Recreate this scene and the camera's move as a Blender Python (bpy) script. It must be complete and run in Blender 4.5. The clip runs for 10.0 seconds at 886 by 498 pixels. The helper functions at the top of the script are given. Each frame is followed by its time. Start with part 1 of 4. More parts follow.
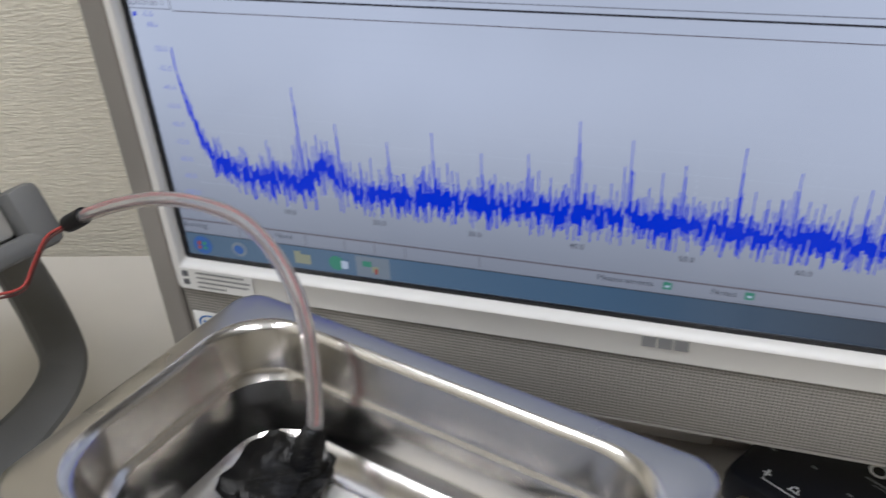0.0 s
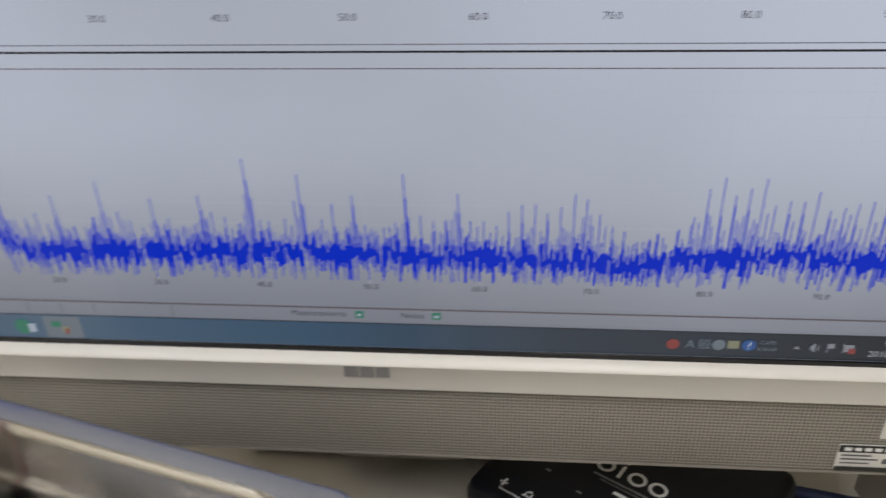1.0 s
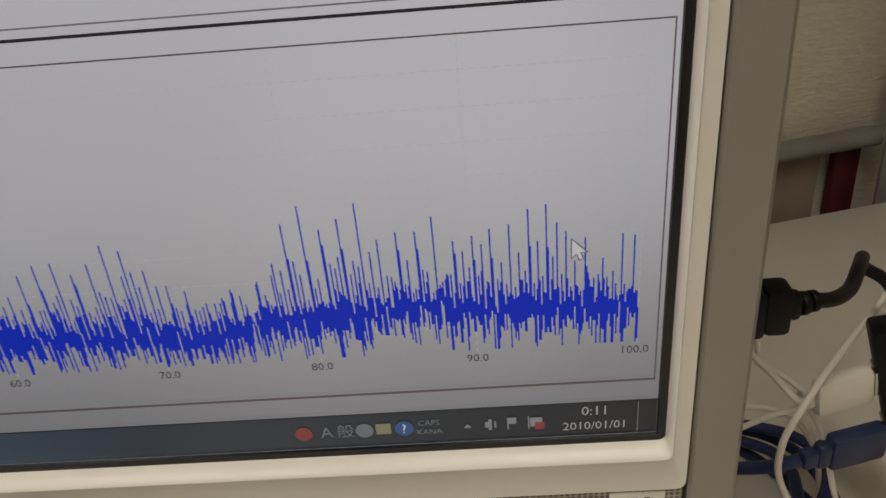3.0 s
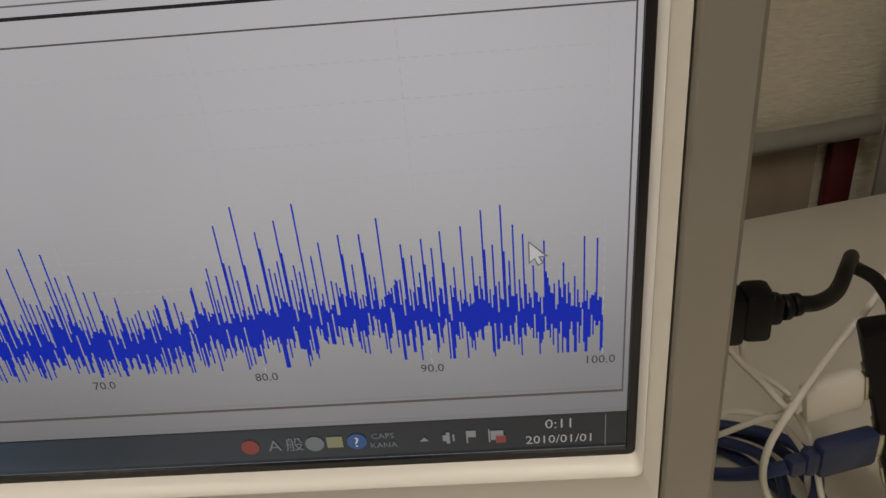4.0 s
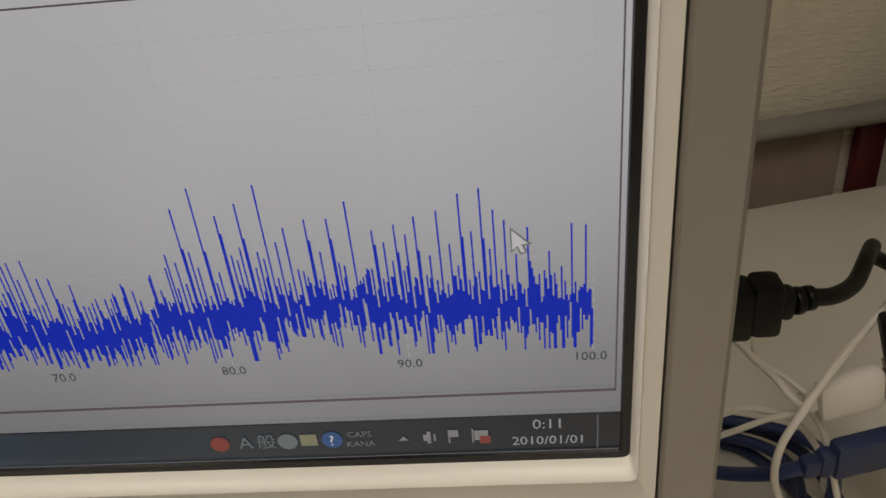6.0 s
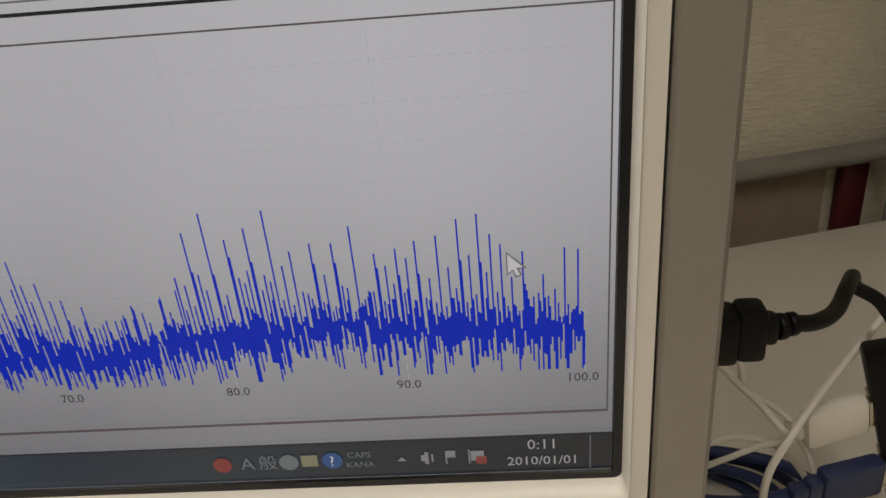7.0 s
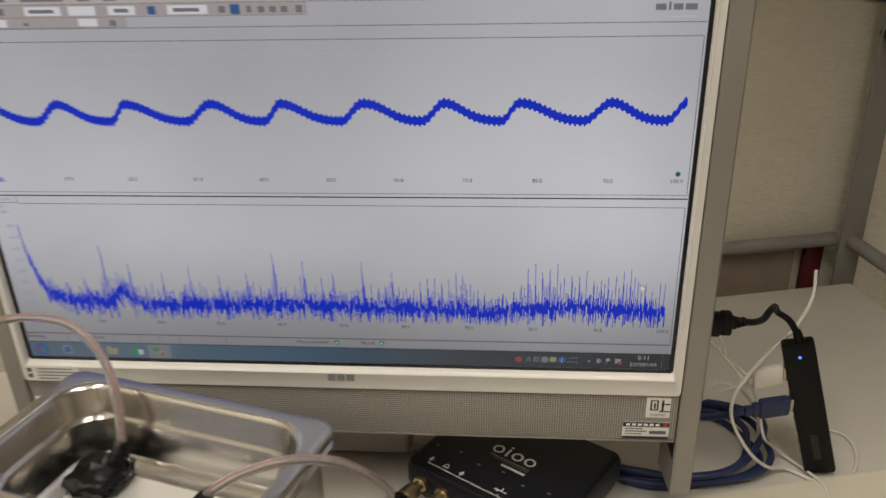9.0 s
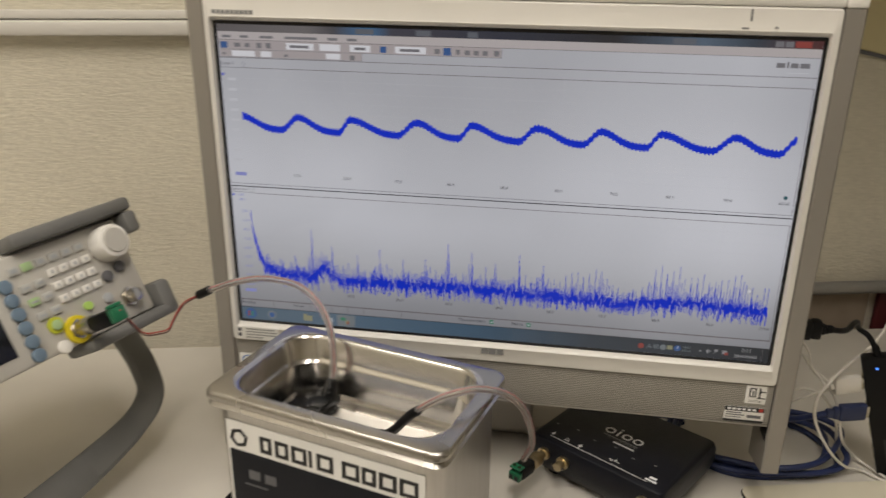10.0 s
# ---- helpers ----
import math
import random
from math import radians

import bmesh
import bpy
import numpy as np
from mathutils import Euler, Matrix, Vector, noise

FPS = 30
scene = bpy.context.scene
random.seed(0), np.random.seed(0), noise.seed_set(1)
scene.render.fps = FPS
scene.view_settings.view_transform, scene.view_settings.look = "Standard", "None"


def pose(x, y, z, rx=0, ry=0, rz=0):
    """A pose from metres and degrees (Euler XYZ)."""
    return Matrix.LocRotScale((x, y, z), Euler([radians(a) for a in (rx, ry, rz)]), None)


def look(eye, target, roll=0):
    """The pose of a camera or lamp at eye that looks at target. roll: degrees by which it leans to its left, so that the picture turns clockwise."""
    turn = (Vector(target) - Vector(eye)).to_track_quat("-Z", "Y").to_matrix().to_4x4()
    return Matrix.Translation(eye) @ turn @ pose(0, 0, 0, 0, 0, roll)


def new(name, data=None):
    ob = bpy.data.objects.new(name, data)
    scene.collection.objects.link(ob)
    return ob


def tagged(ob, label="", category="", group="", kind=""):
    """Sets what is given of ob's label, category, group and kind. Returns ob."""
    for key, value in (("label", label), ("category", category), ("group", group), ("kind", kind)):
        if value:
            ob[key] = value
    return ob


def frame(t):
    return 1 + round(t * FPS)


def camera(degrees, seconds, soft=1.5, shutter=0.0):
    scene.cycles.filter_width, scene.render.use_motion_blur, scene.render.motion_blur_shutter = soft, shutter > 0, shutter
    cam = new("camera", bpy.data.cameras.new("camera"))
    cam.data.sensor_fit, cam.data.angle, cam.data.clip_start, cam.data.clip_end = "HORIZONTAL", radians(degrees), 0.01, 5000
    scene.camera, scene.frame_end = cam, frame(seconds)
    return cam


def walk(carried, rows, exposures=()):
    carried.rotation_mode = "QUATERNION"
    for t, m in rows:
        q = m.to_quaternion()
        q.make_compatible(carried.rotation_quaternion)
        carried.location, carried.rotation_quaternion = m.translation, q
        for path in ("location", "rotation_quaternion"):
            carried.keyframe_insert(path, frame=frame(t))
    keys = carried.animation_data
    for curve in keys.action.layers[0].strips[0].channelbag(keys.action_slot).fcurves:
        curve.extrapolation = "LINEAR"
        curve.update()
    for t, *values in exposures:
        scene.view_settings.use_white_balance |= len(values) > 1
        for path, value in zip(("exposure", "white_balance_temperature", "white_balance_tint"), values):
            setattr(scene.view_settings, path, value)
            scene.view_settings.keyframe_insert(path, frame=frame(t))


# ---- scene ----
cam = camera(57.1, 10.0, shutter=0.4)
PATH = [
    (0, (-0.229, -0.292, 1.096), (-0.764, 1.309, 0.023), -3.0),
    (0.2, (-0.213, -0.289, 1.101), (-0.715, 1.319, 0.023), -3.3),
    (0.5, (-0.188, -0.289, 1.093), (-0.624, 1.376, 0.074), -3.2),
    (1, (-0.164, -0.274, 1.095), (-0.34, 1.429, 0.062), -2.0),
    (1.5, (-0.115, -0.255, 1.092), (-0.228, 1.47, 0.087), -3.2),
    (2, (-0.079, -0.231, 1.076), (-0.155, 1.505, 0.085), -4.4),
    (2.5, (-0.056, -0.203, 1.062), (-0.152, 1.543, 0.091), -4.9),
    (3, (-0.041, -0.186, 1.051), (-0.14, 1.554, 0.07), -5.2),
    (4.5, (-0.027, -0.167, 1.045), (-0.153, 1.553, 0.033), -5.5),
    (5, (-0.027, -0.165, 1.043), (-0.176, 1.550, 0.026), -5.7),
    (5.5, (-0.022, -0.160, 1.038), (-0.176, 1.544, 0.005), -6.0),
    (6, (-0.018, -0.156, 1.037), (-0.187, 1.548, 0.004), -6.0),
    (6.2, (-0.014, -0.156, 1.035), (-0.206, 1.560, 0.026), -6.4),
    (7.3, (-0.022, -0.176, 1.043), (-0.15, 1.582, 0.099), -5.1),
    (7.5, (-0.024, -0.188, 1.065), (-0.213, 1.521, 0.042), -5.3),
    (8, (-0.05, -0.272, 1.121), (-0.245, 1.434, 0.095), -3.8),
    (8.3, (-0.072, -0.333, 1.153), (-0.245, 1.408, 0.185), -2.5),
    (8.5, (-0.077, -0.379, 1.176), (-0.283, 1.373, 0.233), -2.2),
    (9, (-0.106, -0.490, 1.207), (-0.268, 1.306, 0.343), -1.6),
    (9.5, (-0.138, -0.584, 1.216), (-0.350, 1.248, 0.445), -0.6),
    (9.6, (-0.148, -0.598, 1.213), (-0.363, 1.245, 0.464), -0.4),
    (10, (-0.170, -0.644, 1.221), (-0.463, 1.192, 0.483), 0.6),
]
EXPOSURES = [(0.0, 0.12, 5600, 13), (0.6, 0.03, 5750, 13), (1.2, -0.07, 6350, 12), (2.2, -0.24, 6950, 12), (5.0, -0.36, 7100, 12), (7.4, -0.30, 7000, 12), (8.2, -0.22, 6950, 12), (9.0, -0.05, 6820, 12), (10.0, -0.04, 6750, 12)]
walk(cam, [(t, look(eye, target, roll)) for t, eye, target, roll in PATH], EXPOSURES)

# ---- light ----
SKY = bpy.data.worlds.new("room_world")
scene.world = SKY
SKY.use_nodes = True
SKY.node_tree.nodes["Background"].inputs[0].default_value = (0.9, 0.95, 1.0, 1)
SKY.node_tree.nodes["Background"].inputs[1].default_value = 0.05
LAMP_POWER = 12.6
ROOM = pose(0, 0.426, 0, 0, 0, 13.6)      # room axes: x along the rear wall, y into it
DESK = 0.72


def lamp(name, m, sx, sy, power, colour):
    data = bpy.data.lights.new(name, "AREA")
    data.shape, data.size, data.size_y, data.energy, data.color = "RECTANGLE", sx, sy, power, colour
    ob = new(name, data)
    ob.matrix_basis = m
    return ob


# ---- materials ----
def mat(name, colour, rough=0.5, metal=0.0, spec=0.5, vary=0.0, scale=40.0, bump=0.0, bump_scale=300.0, stretch=(1, 1, 1),
        coat=0.0, stain=0.0, stain_scale=6.0, rough_vary=0.0, transmission=0.0, ior=1.45, aniso=0.0):
    m = bpy.data.materials.new(name)
    m.use_nodes = True
    nt = m.node_tree
    b = nt.nodes["Principled BSDF"]
    b.inputs["Base Color"].default_value = (*colour, 1)
    b.inputs["Roughness"].default_value = rough
    b.inputs["Metallic"].default_value = metal
    b.inputs["Specular IOR Level"].default_value = spec
    b.inputs["Coat Weight"].default_value = coat
    b.inputs["Transmission Weight"].default_value = transmission
    b.inputs["IOR"].default_value = ior
    b.inputs["Anisotropic"].default_value = aniso
    co = nt.nodes.new("ShaderNodeTexCoord")
    mp = nt.nodes.new("ShaderNodeMapping")
    mp.inputs["Scale"].default_value = stretch
    nt.links.new(co.outputs["Object"], mp.inputs["Vector"])

    def noise_node(s, detail=4.0):
        n = nt.nodes.new("ShaderNodeTexNoise")
        n.inputs["Scale"].default_value = s
        n.inputs["Detail"].default_value = detail
        nt.links.new(mp.outputs[0], n.inputs["Vector"])
        return n

    last = None
    for amount, s in ((vary, scale), (stain, stain_scale)):
        if not amount:
            continue
        n = noise_node(s)
        ramp = nt.nodes.new("ShaderNodeMapRange")
        ramp.inputs["From Min"].default_value, ramp.inputs["From Max"].default_value = 0.3, 0.7
        ramp.inputs["To Min"].default_value, ramp.inputs["To Max"].default_value = 1 - amount, 1 + amount * 0.6
        nt.links.new(n.outputs["Fac"], ramp.inputs["Value"])
        mix = nt.nodes.new("ShaderNodeMix")
        mix.data_type, mix.blend_type = "RGBA", "MULTIPLY"
        mix.inputs[0].default_value = 1.0
        mix.inputs[6].default_value = (*colour, 1)
        if last:
            nt.links.new(last, mix.inputs[6])
        nt.links.new(ramp.outputs[0], mix.inputs[7])
        last = mix.outputs[2]
    if last:
        nt.links.new(last, b.inputs["Base Color"])
    if rough_vary:
        n = noise_node(scale * 0.6)
        ramp = nt.nodes.new("ShaderNodeMapRange")
        ramp.inputs["To Min"].default_value, ramp.inputs["To Max"].default_value = max(rough - rough_vary, 0.02), rough + rough_vary
        nt.links.new(n.outputs["Fac"], ramp.inputs["Value"])
        nt.links.new(ramp.outputs[0], b.inputs["Roughness"])
    if bump:
        n = noise_node(bump_scale, 3.0)
        bp = nt.nodes.new("ShaderNodeBump")
        bp.inputs["Strength"].default_value = bump
        bp.inputs["Distance"].default_value = 0.001
        nt.links.new(n.outputs["Fac"], bp.inputs["Height"])
        nt.links.new(bp.outputs[0], b.inputs["Normal"])
    return m


def glow(name, colour, strength=1.0, rough=0.22, spec=0.4):
    """A patch of the lit display, behind its satin surface."""
    m = bpy.data.materials.new(name)
    m.use_nodes = True
    b = m.node_tree.nodes["Principled BSDF"]
    b.inputs["Base Color"].default_value = (0.01, 0.01, 0.012, 1)
    b.inputs["Roughness"].default_value = rough
    b.inputs["Specular IOR Level"].default_value = spec
    b.inputs["Emission Color"].default_value = (*colour, 1)
    b.inputs["Emission Strength"].default_value = strength
    return m


def view_falloff(m, low, high, top):
    """Viewing-angle falloff put into the emission: dim along the lower edge, full in the middle, a little weaker
    towards the top, with faint clouding.
    """
    nt = m.node_tree
    b = nt.nodes["Principled BSDF"]
    co = nt.nodes.new("ShaderNodeTexCoord")
    sep = nt.nodes.new("ShaderNodeSeparateXYZ")
    nt.links.new(co.outputs["Object"], sep.inputs[0])

    def ramp(source, f0, f1, t0, t1):
        r = nt.nodes.new("ShaderNodeMapRange")
        r.interpolation_type = "SMOOTHSTEP"
        for key, v in zip(("From Min", "From Max", "To Min", "To Max"), (f0, f1, t0, t1)):
            r.inputs[key].default_value = v
        nt.links.new(source, r.inputs["Value"])
        return r.outputs[0]

    cloud = nt.nodes.new("ShaderNodeTexNoise")
    cloud.inputs["Scale"].default_value, cloud.inputs["Detail"].default_value = 7.0, 2.0
    nt.links.new(co.outputs["Object"], cloud.inputs["Vector"])
    last = ramp(sep.outputs[2], 0.872, 0.990, low, high)
    for factor in (ramp(sep.outputs[2], 1.01, 1.12, 1.0, top), ramp(sep.outputs[0], -0.36, -0.24, 1.06, 1.0), ramp(sep.outputs[0], -0.22, -0.06, 0.84, 1.0), ramp(sep.outputs[0], -0.05, 0.01, 1.0, 0.92), ramp(cloud.outputs["Fac"], 0.2, 0.8, 0.92, 1.08)):
        mul = nt.nodes.new("ShaderNodeMath")
        mul.operation = "MULTIPLY"
        nt.links.new(last, mul.inputs[0])
        nt.links.new(factor, mul.inputs[1])
        last = mul.outputs[0]
    nt.links.new(last, b.inputs["Emission Strength"])
    return m


def glow_ramp(name, stops, lo, hi, strength=1.0):
    """A lit display strip whose colour runs along x, from lo to hi."""
    m = glow(name, (0, 0, 0), strength)
    nt = m.node_tree
    b = nt.nodes["Principled BSDF"]
    co = nt.nodes.new("ShaderNodeTexCoord")
    sep = nt.nodes.new("ShaderNodeSeparateXYZ")
    rng = nt.nodes.new("ShaderNodeMapRange")
    rng.inputs["From Min"].default_value, rng.inputs["From Max"].default_value = lo, hi
    ramp = nt.nodes.new("ShaderNodeValToRGB")
    els = ramp.color_ramp.elements
    while len(els) < len(stops):
        els.new(0.5)
    for el, (pos, col) in zip(els, stops):
        el.position, el.color = pos, (*col, 1)
    nt.links.new(co.outputs["Object"], sep.inputs[0])
    nt.links.new(sep.outputs[0], rng.inputs["Value"])
    nt.links.new(rng.outputs[0], ramp.inputs["Fac"])
    nt.links.new(ramp.outputs["Color"], b.inputs["Emission Color"])
    return m


def grille_material():
    """Silver-grey plastic with a close pattern of small holes."""
    m = mat("grille_plastic", (0.30, 0.29, 0.28), 0.45, 0.25, vary=0.06, scale=30)
    nt = m.node_tree
    b = nt.nodes["Principled BSDF"]
    co = nt.nodes.new("ShaderNodeTexCoord")
    vor = nt.nodes.new("ShaderNodeTexVoronoi")
    vor.inputs["Scale"].default_value = 560.0
    vor.inputs["Randomness"].default_value = 0.0
    mp = nt.nodes.new("ShaderNodeMapping")
    mp.inputs["Scale"].default_value = (1, 0, 1)
    nt.links.new(co.outputs["Object"], mp.inputs["Vector"])
    nt.links.new(mp.outputs[0], vor.inputs["Vector"])
    rng = nt.nodes.new("ShaderNodeMapRange")
    rng.inputs["From Min"].default_value, rng.inputs["From Max"].default_value = 0.33, 0.43
    rng.inputs["To Min"].default_value, rng.inputs["To Max"].default_value = 0.36, 1.0
    nt.links.new(vor.outputs["Distance"], rng.inputs["Value"])
    mix = nt.nodes.new("ShaderNodeMix")
    mix.data_type, mix.blend_type = "RGBA", "MULTIPLY"
    mix.inputs[0].default_value = 1.0
    mix.inputs[6].default_value = (0.43, 0.405, 0.365, 1)
    nt.links.new(rng.outputs[0], mix.inputs[7])
    nt.links.new(mix.outputs[2], b.inputs["Base Color"])
    bp = nt.nodes.new("ShaderNodeBump")
    bp.inputs["Strength"].default_value, bp.inputs["Distance"].default_value = 0.6, 0.0006
    nt.links.new(rng.outputs[0], bp.inputs["Height"])
    nt.links.new(bp.outputs[0], b.inputs["Normal"])
    return m


def wallpaper_material():
    """Cream vinyl wallpaper, embossed with short level ridges."""
    m = mat("wallpaper", (0.72, 0.675, 0.562), 0.7, vary=0.0)
    nt = m.node_tree
    b = nt.nodes["Principled BSDF"]
    co = nt.nodes.new("ShaderNodeTexCoord")
    heights = []
    for sx, sz, rough in ((75, 400, 2.0), (150, 640, 2.0)):
        mp = nt.nodes.new("ShaderNodeMapping")
        mp.inputs["Scale"].default_value = (sx, sx, sz)
        n = nt.nodes.new("ShaderNodeTexNoise")
        n.inputs["Scale"].default_value, n.inputs["Detail"].default_value = 1.0, rough
        nt.links.new(co.outputs["Object"], mp.inputs[0])
        nt.links.new(mp.outputs[0], n.inputs["Vector"])
        heights.append(n.outputs["Fac"])
    add = nt.nodes.new("ShaderNodeMath")
    nt.links.new(heights[0], add.inputs[0])
    nt.links.new(heights[1], add.inputs[1])
    bp = nt.nodes.new("ShaderNodeBump")
    bp.inputs["Strength"].default_value, bp.inputs["Distance"].default_value = 0.55, 0.0026
    nt.links.new(add.outputs[0], bp.inputs["Height"])
    nt.links.new(bp.outputs[0], b.inputs["Normal"])
    big = nt.nodes.new("ShaderNodeTexNoise")
    big.inputs["Scale"].default_value = 5.0
    nt.links.new(co.outputs["Object"], big.inputs["Vector"])
    mul = nt.nodes.new("ShaderNodeMath")
    mul.operation = "MULTIPLY"
    nt.links.new(big.outputs["Fac"], mul.inputs[0])
    nt.links.new(heights[0], mul.inputs[1])
    rng = nt.nodes.new("ShaderNodeMapRange")
    rng.inputs["From Min"].default_value, rng.inputs["From Max"].default_value = 0.1, 0.4
    rng.inputs["To Min"].default_value, rng.inputs["To Max"].default_value = 0.88, 1.06
    nt.links.new(mul.outputs[0], rng.inputs["Value"])
    mix = nt.nodes.new("ShaderNodeMix")
    mix.data_type, mix.blend_type = "RGBA", "MULTIPLY"
    mix.inputs[0].default_value = 1.0
    mix.inputs[6].default_value = (0.72, 0.675, 0.562, 1)
    nt.links.new(rng.outputs[0], mix.inputs[7])
    nt.links.new(mix.outputs[2], b.inputs["Base Color"])
    return m


WALLPAPER = wallpaper_material()
PLAIN_WALL = mat("plain_wallpaper", (0.66, 0.62, 0.53), 0.75, vary=0.03, scale=4)
GRILLE = grille_material()
DESKTOP = mat("desk_laminate", (0.66, 0.63, 0.58), 0.42, vary=0.05, scale=12, bump=0.08, bump_scale=900, stain=0.06, stain_scale=3, rough_vary=0.08)
GREY_METAL = mat("grey_paint", (0.26, 0.25, 0.235), 0.45, 0.2, vary=0.1, scale=25)
CEILING = mat("ceiling_board", (0.75, 0.74, 0.70), 0.9, vary=0.05, scale=30, bump=0.2, bump_scale=120)
CARPET = mat("carpet", (0.16, 0.15, 0.14), 0.95, vary=0.2, scale=200, bump=0.5, bump_scale=500)
WHITE_PLASTIC = mat("white_plastic", (0.74, 0.72, 0.68), 0.32, vary=0.02, scale=20, bump=0.03, bump_scale=1500, rough_vary=0.06)
SILVER = mat("silver_plastic", (0.32, 0.298, 0.270), 0.42, 0.3, vary=0.04, scale=15, bump=0.05, bump_scale=2500)
BLACK = mat("black_plastic", (0.0045, 0.0045, 0.0052), 0.45, spec=0.25, vary=0.15, scale=40, bump=0.05, bump_scale=1200)
BLACK_GLOSS = mat("black_gloss", (0.012, 0.012, 0.014), 0.22)
STEEL = mat("stainless_steel", (0.62, 0.60, 0.57), 0.20, 1.0, vary=0.03, scale=10, stretch=(1, 1, 4), rough_vary=0.04)
# Darker than the basin steel: the dim reflection is put into the colour.
STEEL_FLANGE = mat("dimmed_satin_steel", (0.47, 0.45, 0.42), 0.28, 1.0, vary=0.05, scale=20, bump=0.02, bump_scale=300, rough_vary=0.06)
STEEL_BODY = mat("brushed_steel", (0.55, 0.53, 0.50), 0.33, 1.0, vary=0.05, scale=30, bump=0.05, bump_scale=120, stretch=(14, 14, 1), rough_vary=0.08)
# Paler and less metallic: the ceiling's bright reflection is put into this colour.
STEEL_FLOOR = mat("brightened_steel", (0.88, 0.86, 0.82), 0.36, 0.55, vary=0.04, scale=30, bump=0.05, bump_scale=400)
BRASS = mat("worn_brass", (0.62, 0.52, 0.35), 0.28, 1.0, vary=0.12, scale=90)
NICKEL = mat("nickel", (0.52, 0.49, 0.43), 0.25, 1.0, vary=0.08, scale=80)
CLEAR = mat("clear_vinyl", (0.80, 0.76, 0.74), 0.25, transmission=0.78, ior=1.2)
RED_WIRE = mat("red_wire", (0.42, 0.06, 0.05), 0.5)
DARK_WIRE = mat("dark_wire", (0.10, 0.035, 0.03), 0.4)
RUBBER = mat("black_rubber", (0.0032, 0.0032, 0.0036), 0.26, spec=0.35, vary=0.3, scale=160, bump=0.6, bump_scale=420)
GREEN = mat("green_terminal", (0.015, 0.16, 0.075), 0.4, vary=0.2, scale=200)
BLUE_CABLE = mat("blue_cable", (0.018, 0.03, 0.10), 0.38, vary=0.1, scale=60)
BLUE_PLUG = mat("blue_plug", (0.022, 0.032, 0.085), 0.45, vary=0.1, scale=60, bump=0.05, bump_scale=900)
WHITE_CABLE = mat("white_cable", (0.68, 0.65, 0.60), 0.4, vary=0.03, scale=60)
GREY_RUBBER = mat("grey_rubber", (0.17, 0.17, 0.165), 0.55, vary=0.08, scale=30, bump=0.08, bump_scale=900)
GEN_PANEL = mat("generator_panel", (0.54, 0.52, 0.48), 0.5, vary=0.03, scale=30)
GEN_CASE = mat("generator_case", (0.58, 0.56, 0.52), 0.5, vary=0.03, scale=30)
KEY_WHITE = mat("key_white", (0.82, 0.80, 0.76), 0.45)
KEY_GREY = mat("key_grey", (0.42, 0.44, 0.46), 0.5)
KEY_BLUE = mat("key_blue", (0.16, 0.23, 0.31), 0.5)
KEY_GREEN = mat("key_green", (0.45, 0.68, 0.16), 0.5)
KEY_PALE = mat("key_pale", (0.50, 0.50, 0.48), 0.5)
KEY_LIT = mat("key_lit_green", (0.42, 0.58, 0.30), 0.5)
YELLOW_GREEN = mat("yellow_green_ring", (0.55, 0.58, 0.05), 0.45)
YELLOW = mat("yellow_ring", (0.75, 0.60, 0.02), 0.45)
SCOPE_CASE = mat("scope_case", (0.007, 0.008, 0.013), 0.40, spec=0.35, vary=0.2, scale=30, bump=0.25, bump_scale=1800, rough_vary=0.06)
INK_WHITE = mat("white_ink", (0.86, 0.87, 0.88), 0.5)
INK_GREY = mat("grey_ink", (0.24, 0.24, 0.24), 0.5)
INK_BLACK = mat("black_ink", (0.02, 0.02, 0.02), 0.5)
INK_DARK = mat("faint_ink", (0.12, 0.12, 0.13), 0.5)
INK_FAINT = mat("moulded_mark", (0.014, 0.014, 0.015), 0.6)
INK_RED = mat("red_ink", (0.45, 0.04, 0.03), 0.5)
INK_BLUE = mat("blue_ink", (0.04, 0.16, 0.45), 0.5)
STICKER = mat("sticker_paper", (0.80, 0.79, 0.76), 0.4)
PANEL_DARK = mat("control_panel_film", (0.012, 0.013, 0.017), 0.45, spec=0.2, vary=0.1, scale=40)
CARDBOARD = mat("brown_board", (0.30, 0.24, 0.185), 0.8, vary=0.12, scale=30)
DARK_RED = mat("dark_red_card", (0.085, 0.010, 0.014), 0.5, vary=0.1, scale=20)
CREAM_SHEET = mat("cream_sheet", (0.68, 0.60, 0.36), 0.5, vary=0.04, scale=10)
PAD = mat("pale_pad", (0.68, 0.64, 0.52), 0.6, vary=0.04, scale=20)
DUCT = mat("duct_plastic", (0.66, 0.64, 0.60), 0.4)
LAMP_GLASS = glow("lamp_diffuser", (1.0, 0.97, 0.9), 6.0, 0.5)


# ---- mesh helpers ----
def thing(name, label, category, at=(0, 0, 0), group="", kind=""):
    ob = new(name)
    ob.empty_display_size = 0.02
    ob.matrix_basis = Matrix.Translation(at)
    return tagged(ob, label, category, group, kind)


def part(name, bm, material, parent=None, label="", m=None, smooth=True):
    """Links a bmesh as one mesh, under a thing or a part. Its points are in world metres once m is applied."""
    if m is not None:
        bm.transform(m)
    bmesh.ops.recalc_face_normals(bm, faces=bm.faces)
    me = bpy.data.meshes.new(name)
    bm.to_mesh(me)
    bm.free()
    me.materials.append(material)
    if smooth:
        me.polygons.foreach_set("use_smooth", [True] * len(me.polygons))
        me.set_sharp_from_angle(angle=radians(38))
    ob = new(name, me)
    if parent is not None:
        ob.parent = parent
        if parent.data is None:
            ob.matrix_parent_inverse = parent.matrix_basis.inverted()
        if label:
            tagged(ob, label)
    return ob


